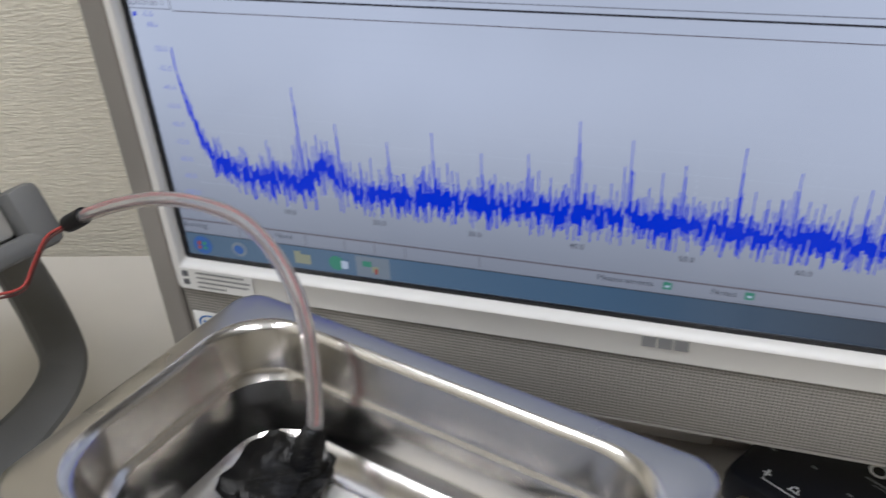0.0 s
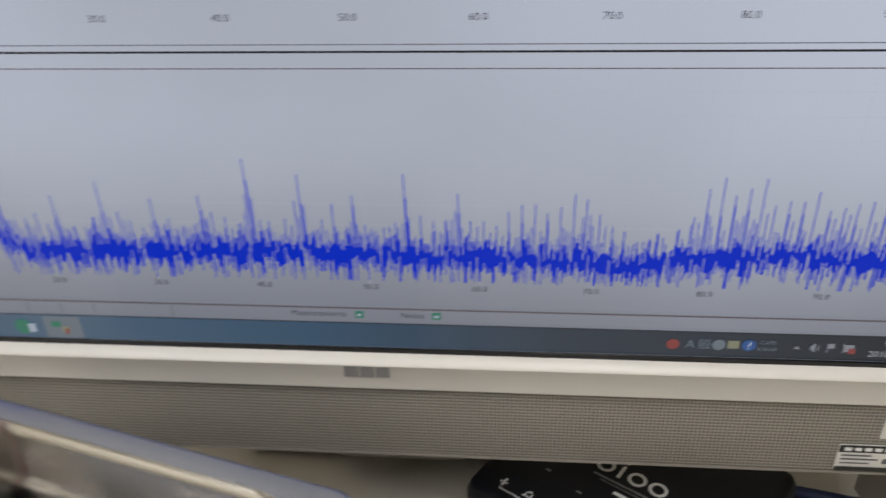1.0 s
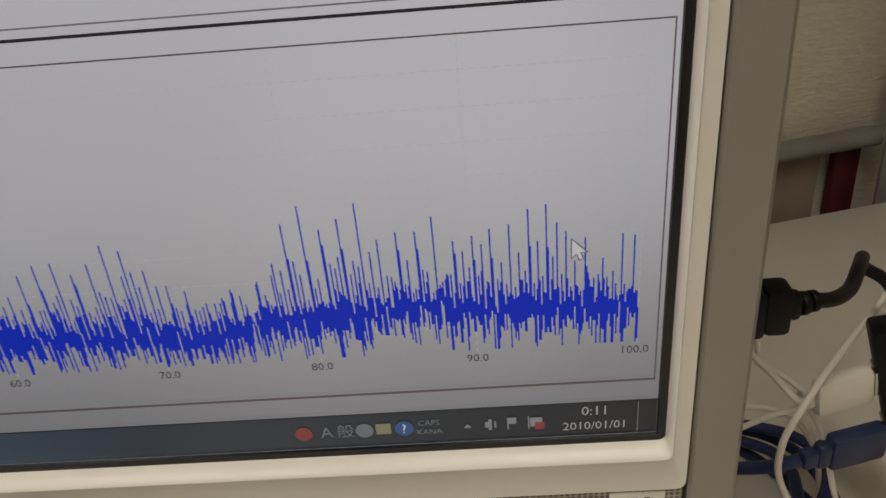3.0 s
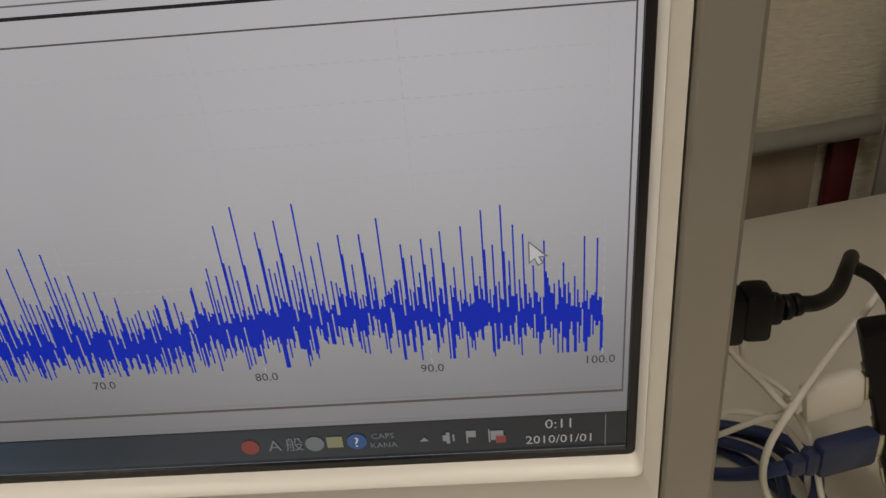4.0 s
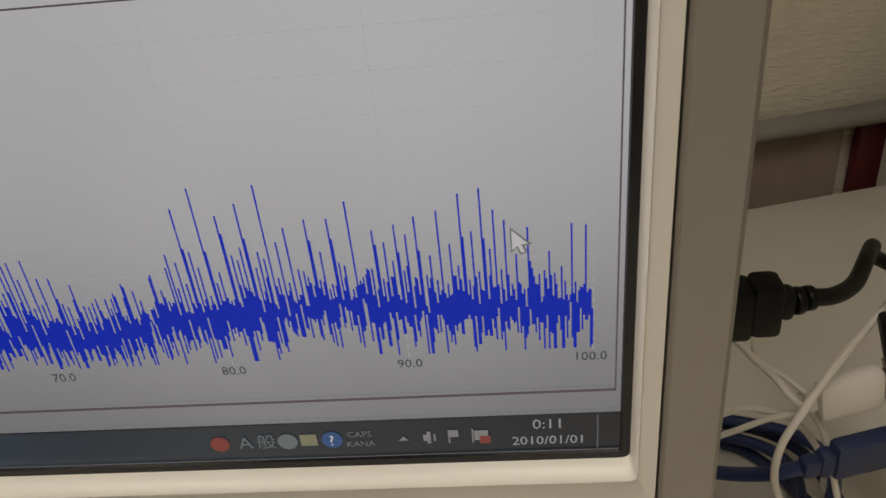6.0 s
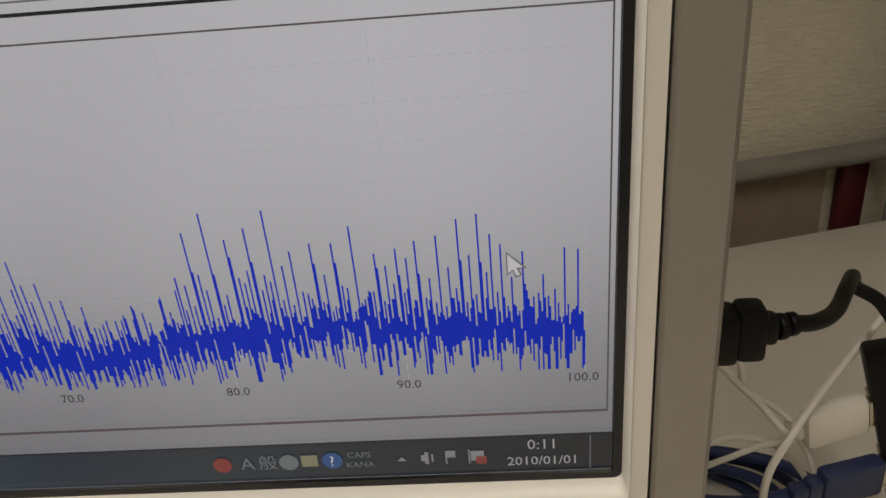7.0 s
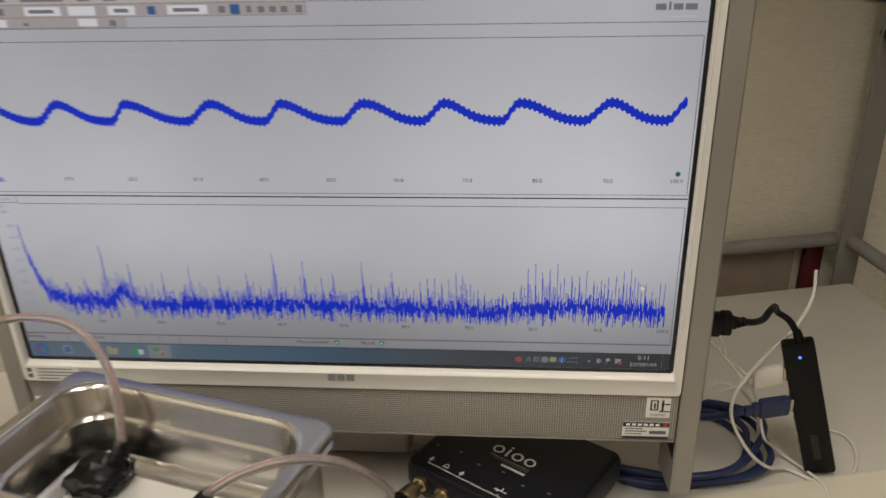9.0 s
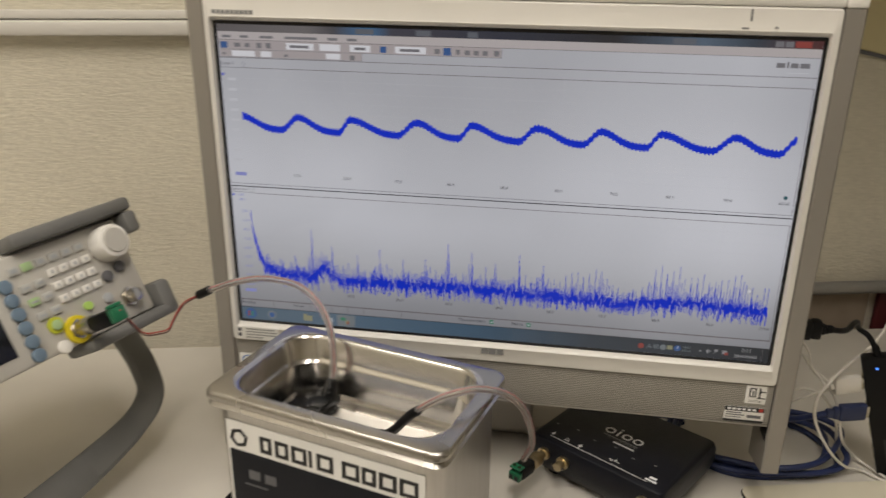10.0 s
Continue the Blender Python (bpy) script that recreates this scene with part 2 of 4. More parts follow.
def whole(name, bm, material, label, category, group="", kind="", m=None):
    """A thing that is one single mesh."""
    return tagged(part(name, bm, material, None, "", m), label, category, group, kind)


def merged(*bms):
    out = bmesh.new()
    for b in bms:
        me = bpy.data.meshes.new("tmp")
        b.to_mesh(me)
        b.free()
        out.from_mesh(me)
        bpy.data.meshes.remove(me)
    return out


def box(x0, x1, y0, y1, z0, z1, bevel=0.0, seg=2):
    bm = bmesh.new()
    bmesh.ops.create_cube(bm, size=1)
    for v in bm.verts:
        v.co = Vector(((x0 + x1) / 2 + v.co.x * (x1 - x0), (y0 + y1) / 2 + v.co.y * (y1 - y0), (z0 + z1) / 2 + v.co.z * (z1 - z0)))
    if bevel:
        bmesh.ops.bevel(bm, geom=bm.edges[:], offset=bevel, segments=seg, profile=0.5, affect="EDGES")
    return bm


def rod(p, q, r0, r1=None, seg=20, bevel=0.0):
    """A round bar from p to q."""
    p, q = Vector(p), Vector(q)
    r1 = r0 if r1 is None else r1
    bm = bmesh.new()
    bmesh.ops.create_cone(bm, cap_ends=True, segments=seg, radius1=r0, radius2=r1, depth=(q - p).length)
    if bevel:
        rims = [e for e in bm.edges if len(e.link_faces) == 2 and any(len(f.verts) > 4 for f in e.link_faces)]
        bmesh.ops.bevel(bm, geom=rims, offset=bevel, segments=2, profile=0.5, affect="EDGES")
    bm.transform(Matrix.Translation((p + q) / 2) @ (q - p).to_track_quat("Z", "Y").to_matrix().to_4x4())
    return bm


def smooth_path(points, steps=8):
    pts = [Vector(p) for p in points]
    pts = [pts[0] * 2 - pts[1]] + pts + [pts[-1] * 2 - pts[-2]]
    out = []
    for a, b, c, d in zip(pts, pts[1:], pts[2:], pts[3:]):
        for k in range(steps):
            t = k / steps
            out.append(0.5 * (2 * b + (c - a) * t + (2 * a - 5 * b + 4 * c - d) * t * t + (3 * b - a - 3 * c + d) * t ** 3))
    return out + [pts[-2]]


def hose(points, r, seg=12, steps=8):
    """A round cord along a smooth line through the points."""
    path = smooth_path(points, steps)
    bm = bmesh.new()
    rings = []
    side = Vector((0, 0, 1))
    for n, p in enumerate(path):
        way = (path[min(n + 1, len(path) - 1)] - path[max(n - 1, 0)]).normalized()
        side = side - way * side.dot(way)
        if side.length < 1e-4:
            side = way.orthogonal()
        side.normalize()
        other = way.cross(side)
        rings.append([bm.verts.new(p + r * (math.cos(a) * side + math.sin(a) * other)) for a in (2 * math.pi * k / seg for k in range(seg))])
    for a, b in zip(rings, rings[1:]):
        for k in range(seg):
            bm.faces.new((a[k], a[(k + 1) % seg], b[(k + 1) % seg], b[k]))
    bm.faces.new(rings[0][::-1])
    bm.faces.new(rings[-1])
    return bm


def round_rect(w, d, r, z, n=8):
    """A level loop: a rectangle w by d round the origin, with corners of radius r."""
    pts = []
    for cx, cy, a0 in ((w / 2 - r, d / 2 - r, 0), (-w / 2 + r, d / 2 - r, 90), (-w / 2 + r, -d / 2 + r, 180), (w / 2 - r, -d / 2 + r, 270)):
        for k in range(n + 1):
            a = radians(a0 + 90 * k / n)
            pts.append((cx + r * math.cos(a), cy + r * math.sin(a), z))
    return pts


def loft(loops, cap_first=False, cap_last=False):
    bm = bmesh.new()
    rings = [[bm.verts.new(p) for p in loop] for loop in loops]
    k = len(rings[0])
    for a, b in zip(rings, rings[1:]):
        for n in range(k):
            bm.faces.new((a[n], a[(n + 1) % k], b[(n + 1) % k], b[n]))
    if cap_first:
        bm.faces.new(rings[0][::-1])
    if cap_last:
        bm.faces.new(rings[-1])
    return bm


def slab(outline, depth, m=None):
    """A flat outline in x and z, given depth towards +y."""
    bm = bmesh.new()
    front = [bm.verts.new((x, 0, z)) for x, z in outline]
    back = [bm.verts.new((x, depth, z)) for x, z in outline]
    n = len(front)
    bm.faces.new(front)
    bm.faces.new(back[::-1])
    for k in range(n):
        bm.faces.new((front[k], back[k], back[(k + 1) % n], front[(k + 1) % n]))
    if m is not None:
        bm.transform(m)
    return bm


def patch(x0, x1, z0, z1, y=0.0):
    """An upright rectangle that faces -y."""
    bm = bmesh.new()
    bm.faces.new([bm.verts.new(p) for p in ((x0, y, z0), (x1, y, z0), (x1, y, z1), (x0, y, z1))])
    return bm


def stripes(rects, y=0.0):
    """Many upright rectangles (x0, x1, z0, z1) in one plane."""
    bm = bmesh.new()
    for x0, x1, z0, z1 in rects:
        bm.faces.new([bm.verts.new(p) for p in ((x0, y, z0), (x1, y, z0), (x1, y, z1), (x0, y, z1))])
    return bm


def marks(name, rects, y, material, parent, m=None):
    """Upright printed rectangles (x0, x1, z0, z1), each a part of its own."""
    for rect in rects:
        part(name, patch(*rect, y), material, parent, m=m, smooth=False)


def writing(text, size, x, z, y=0.0, align="CENTER"):
    """Letters that stand upright and face -y, centred at z."""
    cu = bpy.data.curves.new("text", "FONT")
    cu.body, cu.size, cu.align_x, cu.align_y, cu.resolution_u = text, size, align, "CENTER", 2
    tmp = new("text_tmp", cu)
    bpy.context.view_layer.update()
    me = bpy.data.meshes.new_from_object(tmp.evaluated_get(bpy.context.evaluated_depsgraph_get()))
    bm = bmesh.new()
    bm.from_mesh(me)
    bpy.data.meshes.remove(me)
    bpy.data.objects.remove(tmp)
    bpy.data.curves.remove(cu)
    bm.transform(pose(x, y, z, 90, 0, 0))
    return bm


# ---- the room ----
def build_room():
    def wall(name, b, material=WALLPAPER):
        whole(name, b, material, "cream embossed wallpaper on a plain office wall", "wall", kind="structure", m=ROOM)

    wall("wall_north", box(-1.75, 1.55, 0, 0.1, 0, 2.5))
    wall("wall_east", box(1.55, 1.65, -3.0, 0.1, 0, 2.5), PLAIN_WALL)
    wall("wall_west", box(-1.85, -1.75, -3.0, 0.1, 0, 2.5), PLAIN_WALL)
    wall("wall_south", box(-1.85, 1.65, -3.1, -3.0, 0, 2.5), PLAIN_WALL)
    whole("floor", box(-1.75, 1.55, -3.0, 0, -0.1, 0), CARPET, "dark grey carpeted office floor", "floor", kind="structure", m=ROOM)
    whole("ceiling", box(-1.85, 1.65, -3.1, 0.1, 2.5, 2.6), CEILING, "pale ceiling board over the room", "ceiling", kind="structure", m=ROOM)
    whole("trim", merged(box(-1.7, 0.0, -0.02, -0.0005, 1.100, 1.117, 0.004), box(-1.7, 0.0, -0.013, -0.0005, 1.118, 1.128, 0.003)), DUCT,
          "off-white plastic cable duct along the wall", "cable duct", kind="structure", m=ROOM)
    for x in (-1.25, -0.35):
        fixture = thing("ceiling_light", "white ceiling fixture with two fluorescent tubes", "ceiling light", ROOM @ Vector((x, -1.2, 2.5)), group="ceiling lights")
        part("frame", merged(box(x - 0.15, x + 0.15, -1.85, -0.55, 2.46, 2.4995, 0.008)), DUCT, fixture, m=ROOM)
        for dx in (-0.07, 0.07):
            part("tube", rod((x + dx, -1.80, 2.435), (x + dx, -0.60, 2.435), 0.016), LAMP_GLASS, fixture, m=ROOM)
        lamp("ceiling_lamp", ROOM @ pose(x, -1.2, 2.41), 0.22, 1.2, LAMP_POWER, (1.0, 0.95, 0.86))


def build_desk():
    desk = thing("office_desk", "off-white laminate desk top against the wall", "desk", ROOM @ Vector((-0.5, -0.4, 0)))
    part("tabletop", box(-1.30, 0.312, -0.86, -0.060, DESK - 0.028, DESK, 0.004), DESKTOP, desk, m=ROOM)
    for x in (-1.26, 0.285):
        for y in (-0.82, -0.1):
            part("leg", box(x - 0.02, x + 0.02, y - 0.02, y + 0.02, 0, DESK - 0.028, 0.003), GREY_METAL, desk, m=ROOM)


def build_rack():
    rack = thing("steel_rack", "grey painted steel rack standing behind the desk", "rack", ROOM @ Vector((0.34, -0.02, 0)))
    for y in (-0.024, -0.45):
        part("post", merged(box(0.303, 0.333, y - 0.015, y - 0.011, 0, 1.9, 0.001), box(0.329, 0.333, y - 0.0105, y + 0.018, 0, 1.9, 0.001)), GREY_METAL, rack, m=ROOM)
    for z in (0.764, 1.45):
        part("rail", rod((-0.55, -0.024, z), (0.304, -0.024, z), 0.009), GREY_METAL, rack, "grey tube rail", m=ROOM)
        part("side_rail", rod((0.320, -0.034, z), (0.320, -0.436, z), 0.009), GREY_METAL, rack, m=ROOM)
    # Added out of view to shade the wall beside the computer.
    part("shade_shelf", box(-0.40, 0.302, -0.43, -0.036, 1.452, 1.470, 0.002), GREY_METAL, rack, m=ROOM)
    part("back_panel", box(-0.55, 0.262, -0.012, -0.006, 0.45, 0.762, 0.001), CARDBOARD, rack, "dull brown board", m=ROOM)
    part("knob", rod((0.318, -0.030, 1.02), (0.308, -0.062, 1.02), 0.012, 0.010, bevel=0.003), BLACK, rack, m=ROOM)
    whole("folder", box(0.276, 0.301, -0.014, -0.004, 0.50, 0.757, 0.002), DARK_RED, "dark red folder standing against the wall", "folder", m=ROOM)
    sheet = thing("wall_sheet", "cream plastic sheet hanging on the wall", "sheet", ROOM @ Vector((0.3, 0, 1.2)))
    part("sheet", slab(((0.02, 1.117), (0.52, 1.012), (0.52, 1.42), (0.02, 1.42)), 0.003, pose(0, -0.004, 0)), CREAM_SHEET, sheet, m=ROOM)
    part("edge_strip", slab(((0.02, 1.112), (0.52, 1.007), (0.52, 1.0115), (0.02, 1.1165)), 0.004, pose(0, -0.0055, 0)), INK_DARK, sheet, "thin dark edge", m=ROOM)


# ---- the computer ----
SX0, SX1, SZ0, SZ1 = -0.4612, 0.0070, 0.8790, 1.1455
BX0, BX1, BZ0, BZ1 = -0.4636, 0.0094, 0.8774, 1.1477       # inner edge of the bezel
UNIT = 0.00445                      # one unit of the graphs' level axis


def level(u):
    return (u - 100) * UNIT


def build_screen(computer):
    BG = view_falloff(glow("display_white", (0.372, 0.388, 0.428)), 0.50, 1.26, 0.80)
    BLUE = glow("display_blue", (0.0, 0.020, 0.45), 1.0, 0.3, 0.12)
    LINE = glow("display_line", (0.012, 0.012, 0.016))
    GREY = glow("display_grey", (0.128, 0.128, 0.142))
    FAINT = glow("display_faint", (0.405, 0.420, 0.462))
    SCALE = glow("display_scale", (0.185, 0.206, 0.454))
    TEXT = glow("display_text", (0.035, 0.035, 0.045))
    BAR = glow_ramp("display_taskbar", ((0.0, (0.060, 0.095, 0.130)), (0.2, (0.065, 0.105, 0.150)), (0.45, (0.042, 0.078, 0.120)), (0.68, (0.028, 0.038, 0.050)), (1.0, (0.013, 0.016, 0.020))), SX0, SX1)
    TITLE = glow_ramp("display_title", ((0.0, (0.085, 0.080, 0.085)), (0.16, (0.11, 0.105, 0.11)), (0.21, (0.05, 0.05, 0.06)), (0.27, (0.035, 0.11, 0.22)), (0.31, (0.04, 0.04, 0.055)), (0.5, (0.022, 0.026, 0.04)), (0.68, (0.018, 0.018, 0.022)), (0.82, (0.07, 0.10, 0.14)), (0.90, (0.03, 0.04, 0.055)), (1.0, (0.06, 0.02, 0.02))), SX0, SX1)
    PALE = glow("display_pale", (0.511, 0.525, 0.568))
    CLOCK = glow("display_clock", (0.31, 0.315, 0.33))
    TRAY = glow("display_tray", (0.20, 0.205, 0.22))
    LIGHT = glow("display_light", (0.312, 0.348, 0.391))
    EDGE = glow("display_edge", (0.085, 0.070, 0.075))
    MUTED = glow("display_muted", (0.125, 0.145, 0.160))
    DIM = glow("display_dim", (0.085, 0.095, 0.115))
    GREENISH = glow("display_green", (0.03, 0.15, 0.09))
    TEAL = glow("display_teal", (0.01, 0.07, 0.09))
    RED = glow("display_red", (0.20, 0.04, 0.035))
    ICON_BLUE = glow("display_icon_blue", (0.025, 0.075, 0.21))
    ICON_YELLOW = glow("display_icon_yellow", (0.19, 0.19, 0.12))

    screen = part("screen", box(SX0 - 0.002, SX1 + 0.002, 0.0004, 0.004, SZ0 - 0.002, SZ1 + 0.002), BG, computer, "lit display showing two measurement graphs in blue")

    def flat(name, b, material, label=""):
        return part(name, b, material, screen, label, smooth=False)

    def flats(name, rects, y, material):
        for rect in rects:
            flat(name, patch(*rect, y), material)

    y1, y2, y3 = 0.0000, -0.0004, -0.0008
    # bars and frames of the program's window
    flat("title_bar", patch(SX0, SX1, 1.1396, SZ1, y1), TITLE)
    flats("title_glare", [(-0.345, -0.330, 1.1404, 1.1446), (-0.296, -0.284, 1.1404, 1.1446), (-0.255, -0.247, 1.1404, 1.1446), (-0.10, -0.083, 1.1404, 1.1446)], y2, DIM)
    flats("window_button", [(-0.0265, -0.0205, 1.1404, 1.1446), (-0.0195, -0.0135, 1.1404, 1.1446)], y2, GREY)
    flat("close_button", patch(-0.0125, -0.001, 1.1404, 1.1448, y2), RED)
    flat("taskbar", patch(SX0, SX1, SZ0, 0.8916, y1), BAR, "blue glassy task bar, darker at one end")
    flat("status_line", patch(SX0, SX1, 0.8916, 0.8921, y2), LINE)
    for z in (1.008, 1.0108):
        flat("divider", patch(SX0, 0.0067, z, z + (0.0008 if z < 1.01 else 0.0004), y2), LINE if z < 1.01 else GREY)
    flats("frame_line", [(-0.44, 0.0058, 1.0022, 1.0026), (0.0054, 0.0058, 0.8995, 1.0026), (-0.461, 0.0058, 0.8990, 0.8998),
                         (-0.44, 0.0058, 1.1105, 1.1109), (0.0054, 0.0058, 1.0118, 1.1109), (-0.461, 0.0068, 1.1185, 1.1189), (-0.461, 0.0068, 1.1330, 1.1333)], y2, EDGE)
    flats("page_tab", [(-0.4610, -0.4405, 1.0028, 1.0032), (-0.4408, -0.4404, 1.0028, 1.0078), (-0.4610, -0.4405, 1.1105, 1.1109), (-0.4408, -0.4404, 1.1105, 1.1160)], y2, GREY)
    grid = []
    for z0, z1 in ((0.912, 1.003), (1.021, 1.111)):
        for k in range(1, 10):
            z = z0 + (z1 - z0) * k / 10
            grid += [(x, x + 0.0016, z, z + 0.00018) for x in np.arange(level(0), level(100), 0.0028)]
        for u in range(10, 101, 10):
            grid += [(level(u), level(u) + 0.00018, z, z + 0.0016) for z in np.arange(z0, z1, 0.0028)]
    tagged(flat("grid", stripes(grid, y1 - 0.0002), FAINT), kind="stuff")
    # writing of both graphs
    for u in range(10, 101, 10):
        flat("axis_label", writing(f"{u}.0", 0.0037, level(u) - (0.0006 if u == 100 else 0), 0.9102, y2), TEXT)
        flat("axis_label", writing(f"{u}.0", 0.0037, level(u) + 0.0003 - (0.002 if u == 100 else 0), 1.0203, y2), TEXT)
    for k, v in enumerate(("-25.0", "-35.0", "-45.0", "-55.0", "-65.0", "-75.0", "-85.0", "-95.0", "-105.0")):
        flat("scale_label", writing(v, 0.0035, -0.4468, 0.9855 - 0.0088 * k, y2, "RIGHT"), SCALE)
    flat("scale_label", writing("-5.0", 0.0035, -0.4500, 1.0005, y2, "RIGHT"), SCALE)
    flat("scale_label", writing("dBu", 0.0035, -0.4490, 0.9960, y2, "RIGHT"), SCALE)
    flats("scale_label", [(-0.4555, -0.4480, 1.100 - 0.0086 * k, 1.1022 - 0.0086 * k) for k in range(9)], y2, FAINT)
    flats("scale_marker", [(-0.4600, -0.4582, 0.9995, 1.0013), (-0.4600, -0.4582, 1.1040, 1.1060)], y2, BLUE)
    flats("scale_field", [(-0.4555, -0.4455, 1.0180, 1.0212), (-0.4555, -0.4455, 0.9075, 0.9105)], y2, SCALE)
    flat("tab_label", writing("Spectrum 1", 0.0038, -0.4610, 1.0056, y2, "LEFT"), GREY)
    flat("tab_label", writing("Scope 1", 0.0038, -0.4610, 1.1140, y2, "LEFT"), GREY)
    flat("status_label", writing("Running", 0.0040, -0.4605, 0.8965, y2, "LEFT"), TEXT)
    flat("status_label", writing("None", 0.0040, -0.4060, 0.8965, y2), TEXT)
    flat("status_label", writing("Measurements", 0.0040, -0.2460, 0.8962, y2), TEXT)
    flat("status_label", writing("Notes", 0.0040, -0.2060, 0.8962, y2), TEXT)
    flats("status_field", [(x, x + 0.0005, 0.8930, 0.8985) for x in (-0.43, -0.395, -0.375, -0.36, -0.345, -0.31)], y2, GREY)
    for x in (-0.2285, -0.1960):
        flat("status_button", patch(x - 0.0018, x + 0.0018, 0.8944, 0.8980, y2), GREENISH)
        flat("button_mark", patch(x - 0.0009, x + 0.0009, 0.8956, 0.8968, y3), LIGHT)
    MENU = glow("display_menu", (0.345, 0.325, 0.330))
    TOOLS = glow("display_tools", (0.290, 0.268, 0.276))
    flat("menu_bar", patch(SX0, SX1, 1.1333, 1.1396, y1), MENU)
    flats("tool_strip", [(-0.4605, -0.2283, 1.1256, 1.1330), (-0.4605, -0.3403, 1.1195, 1.1253)], y1, TOOLS)
    flats("menu_label", [(-0.457, -0.450, 1.1348, 1.1368), (-0.442, -0.435, 1.1348, 1.1368), (-0.425, -0.414, 1.1348, 1.1368), (-0.404, -0.377, 1.1348, 1.1368), (-0.368, -0.360, 1.1348, 1.1368), (-0.352, -0.344, 1.1348, 1.1368)], y2, GREY)
    flats("tool_bar", [(-0.4605, -0.228, 1.1253, 1.1256), (-0.2283, -0.228, 1.1253, 1.1325), (-0.4605, -0.340, 1.1192, 1.1195), (-0.3403, -0.340, 1.1192, 1.1250)], y2, GREY)
    flats("tool_field", [(-0.403, -0.380, 1.1265, 1.1318), (-0.375, -0.358, 1.1265, 1.1318), (-0.350, -0.333, 1.1265, 1.1318), (-0.313, -0.288, 1.1265, 1.1318), (-0.450, -0.430, 1.1200, 1.1245), (-0.425, -0.416, 1.1200, 1.1245), (-0.370, -0.358, 1.1200, 1.1245)], y2, PALE)
    flats("tool_icon", [(-0.447, -0.442, 1.1275, 1.1308), (-0.438, -0.434, 1.1275, 1.1308), (-0.428, -0.424, 1.1270, 1.1312), (-0.420, -0.416, 1.1270, 1.1312), (-0.400, -0.384, 1.1280, 1.1302), (-0.346, -0.337, 1.1280, 1.1302), (-0.309, -0.293, 1.1280, 1.1302),
                               (-0.281, -0.277, 1.1272, 1.1310), (-0.264, -0.261, 1.1272, 1.1310), (-0.257, -0.253, 1.1270, 1.1306), (-0.250, -0.246, 1.1270, 1.1306), (-0.243, -0.239, 1.1270, 1.1306), (-0.234, -0.230, 1.1268, 1.1310), (-0.458, -0.455, 1.1212, 1.1228), (-0.405, -0.402, 1.1206, 1.1226), (-0.350, -0.346, 1.1200, 1.1236)], y3, GREY)
    flats("tool_icon", [(-0.459, -0.453, 1.1265, 1.1315), (-0.325, -0.320, 1.1267, 1.1315), (-0.274, -0.268, 1.1262, 1.1320)], y3, ICON_BLUE)
    # the maker's mark in the program's corner, as plain shapes
    flats("maker_mark", [(-0.0235, -0.0175, 1.1255, 1.1290), (-0.0162, -0.0148, 1.1255, 1.1300), (-0.0135, -0.0080, 1.1255, 1.1290), (-0.0068, 0.0000, 1.1255, 1.1290)], y2, GREY)
    flat("maker_mark", patch(-0.0150, 0.0000, 1.1215, 1.1222, y2), FAINT)
    # task bar marks
    def disc(name, x, z, r, material, y=y2):
        b = bmesh.new()
        bmesh.ops.create_circle(b, cap_ends=True, radius=r, segments=20)
        b.transform(pose(x, y, z, 90, 0, 0))
        flat(name, b, material)

    disc("start_button", -0.4525, 0.8850, 0.0052, ICON_BLUE)
    flats("start_mark", [(-0.4550, -0.4530, 0.8853, 0.8875), (-0.4552, -0.4532, 0.8828, 0.8848)], y3, RED)
    flats("start_mark", [(-0.4522, -0.4500, 0.8853, 0.8873), (-0.4522, -0.4500, 0.8826, 0.8846)], y3, GREENISH)
    disc("task_icon", -0.4320, 0.8853, 0.0042, MUTED)
    disc("task_icon", -0.4320, 0.8853, 0.0026, ICON_BLUE, y3)
    flats("task_icon", [(-0.4020, -0.3935, 0.8820, 0.8875), (-0.4020, -0.3985, 0.8875, 0.8890)], y2, ICON_YELLOW)
    disc("task_icon", -0.3800, 0.8850, 0.0040, GREENISH)
    flat("task_icon", patch(-0.3775, -0.3740, 0.8825, 0.8870, y3), LIGHT)
    flat("task_button", patch(-0.3700, -0.3530, 0.8795, 0.8910, y2), MUTED)
    flat("task_icon", patch(-0.3665, -0.3620, 0.8855, 0.8885, y3), GREENISH)
    flat("task_icon", patch(-0.3620, -0.3585, 0.8825, 0.8860, y3), ICON_YELLOW)
    flat("task_icon", patch(-0.3605, -0.3590, 0.8820, 0.8850, y3 - 0.0002), RED)
    disc("tray_icon", -0.0985, 0.8853, 0.0026, RED)
    flat("tray_icon", writing("A", 0.0058, -0.0915, 0.8853, y2), MUTED)
    flat("tray_icon", writing("\u822c", 0.0054, -0.0858, 0.8853, y2), MUTED)
    disc("tray_icon", -0.0800, 0.8855, 0.0027, MUTED)
    flat("tray_icon", patch(-0.0765, -0.0720, 0.8838, 0.8878, y2), ICON_YELLOW)
    disc("tray_icon", -0.0680, 0.8856, 0.0028, ICON_BLUE)
    flat("tray_icon", writing("?", 0.0050, -0.0680, 0.8856, y3), PALE)
    flat("tray_label", writing("CAPS", 0.0028, -0.0605, 0.8872, y2), MUTED)
    flat("tray_label", writing("KANA", 0.0028, -0.0605, 0.8838, y2), MUTED)
    b = bmesh.new()
    b.faces.new([b.verts.new(p) for p in ((-0.0503, y2, 0.8845), (-0.0477, y2, 0.8845), (-0.0490, y2, 0.8860))])
    flat("tray_arrow", b, TRAY)
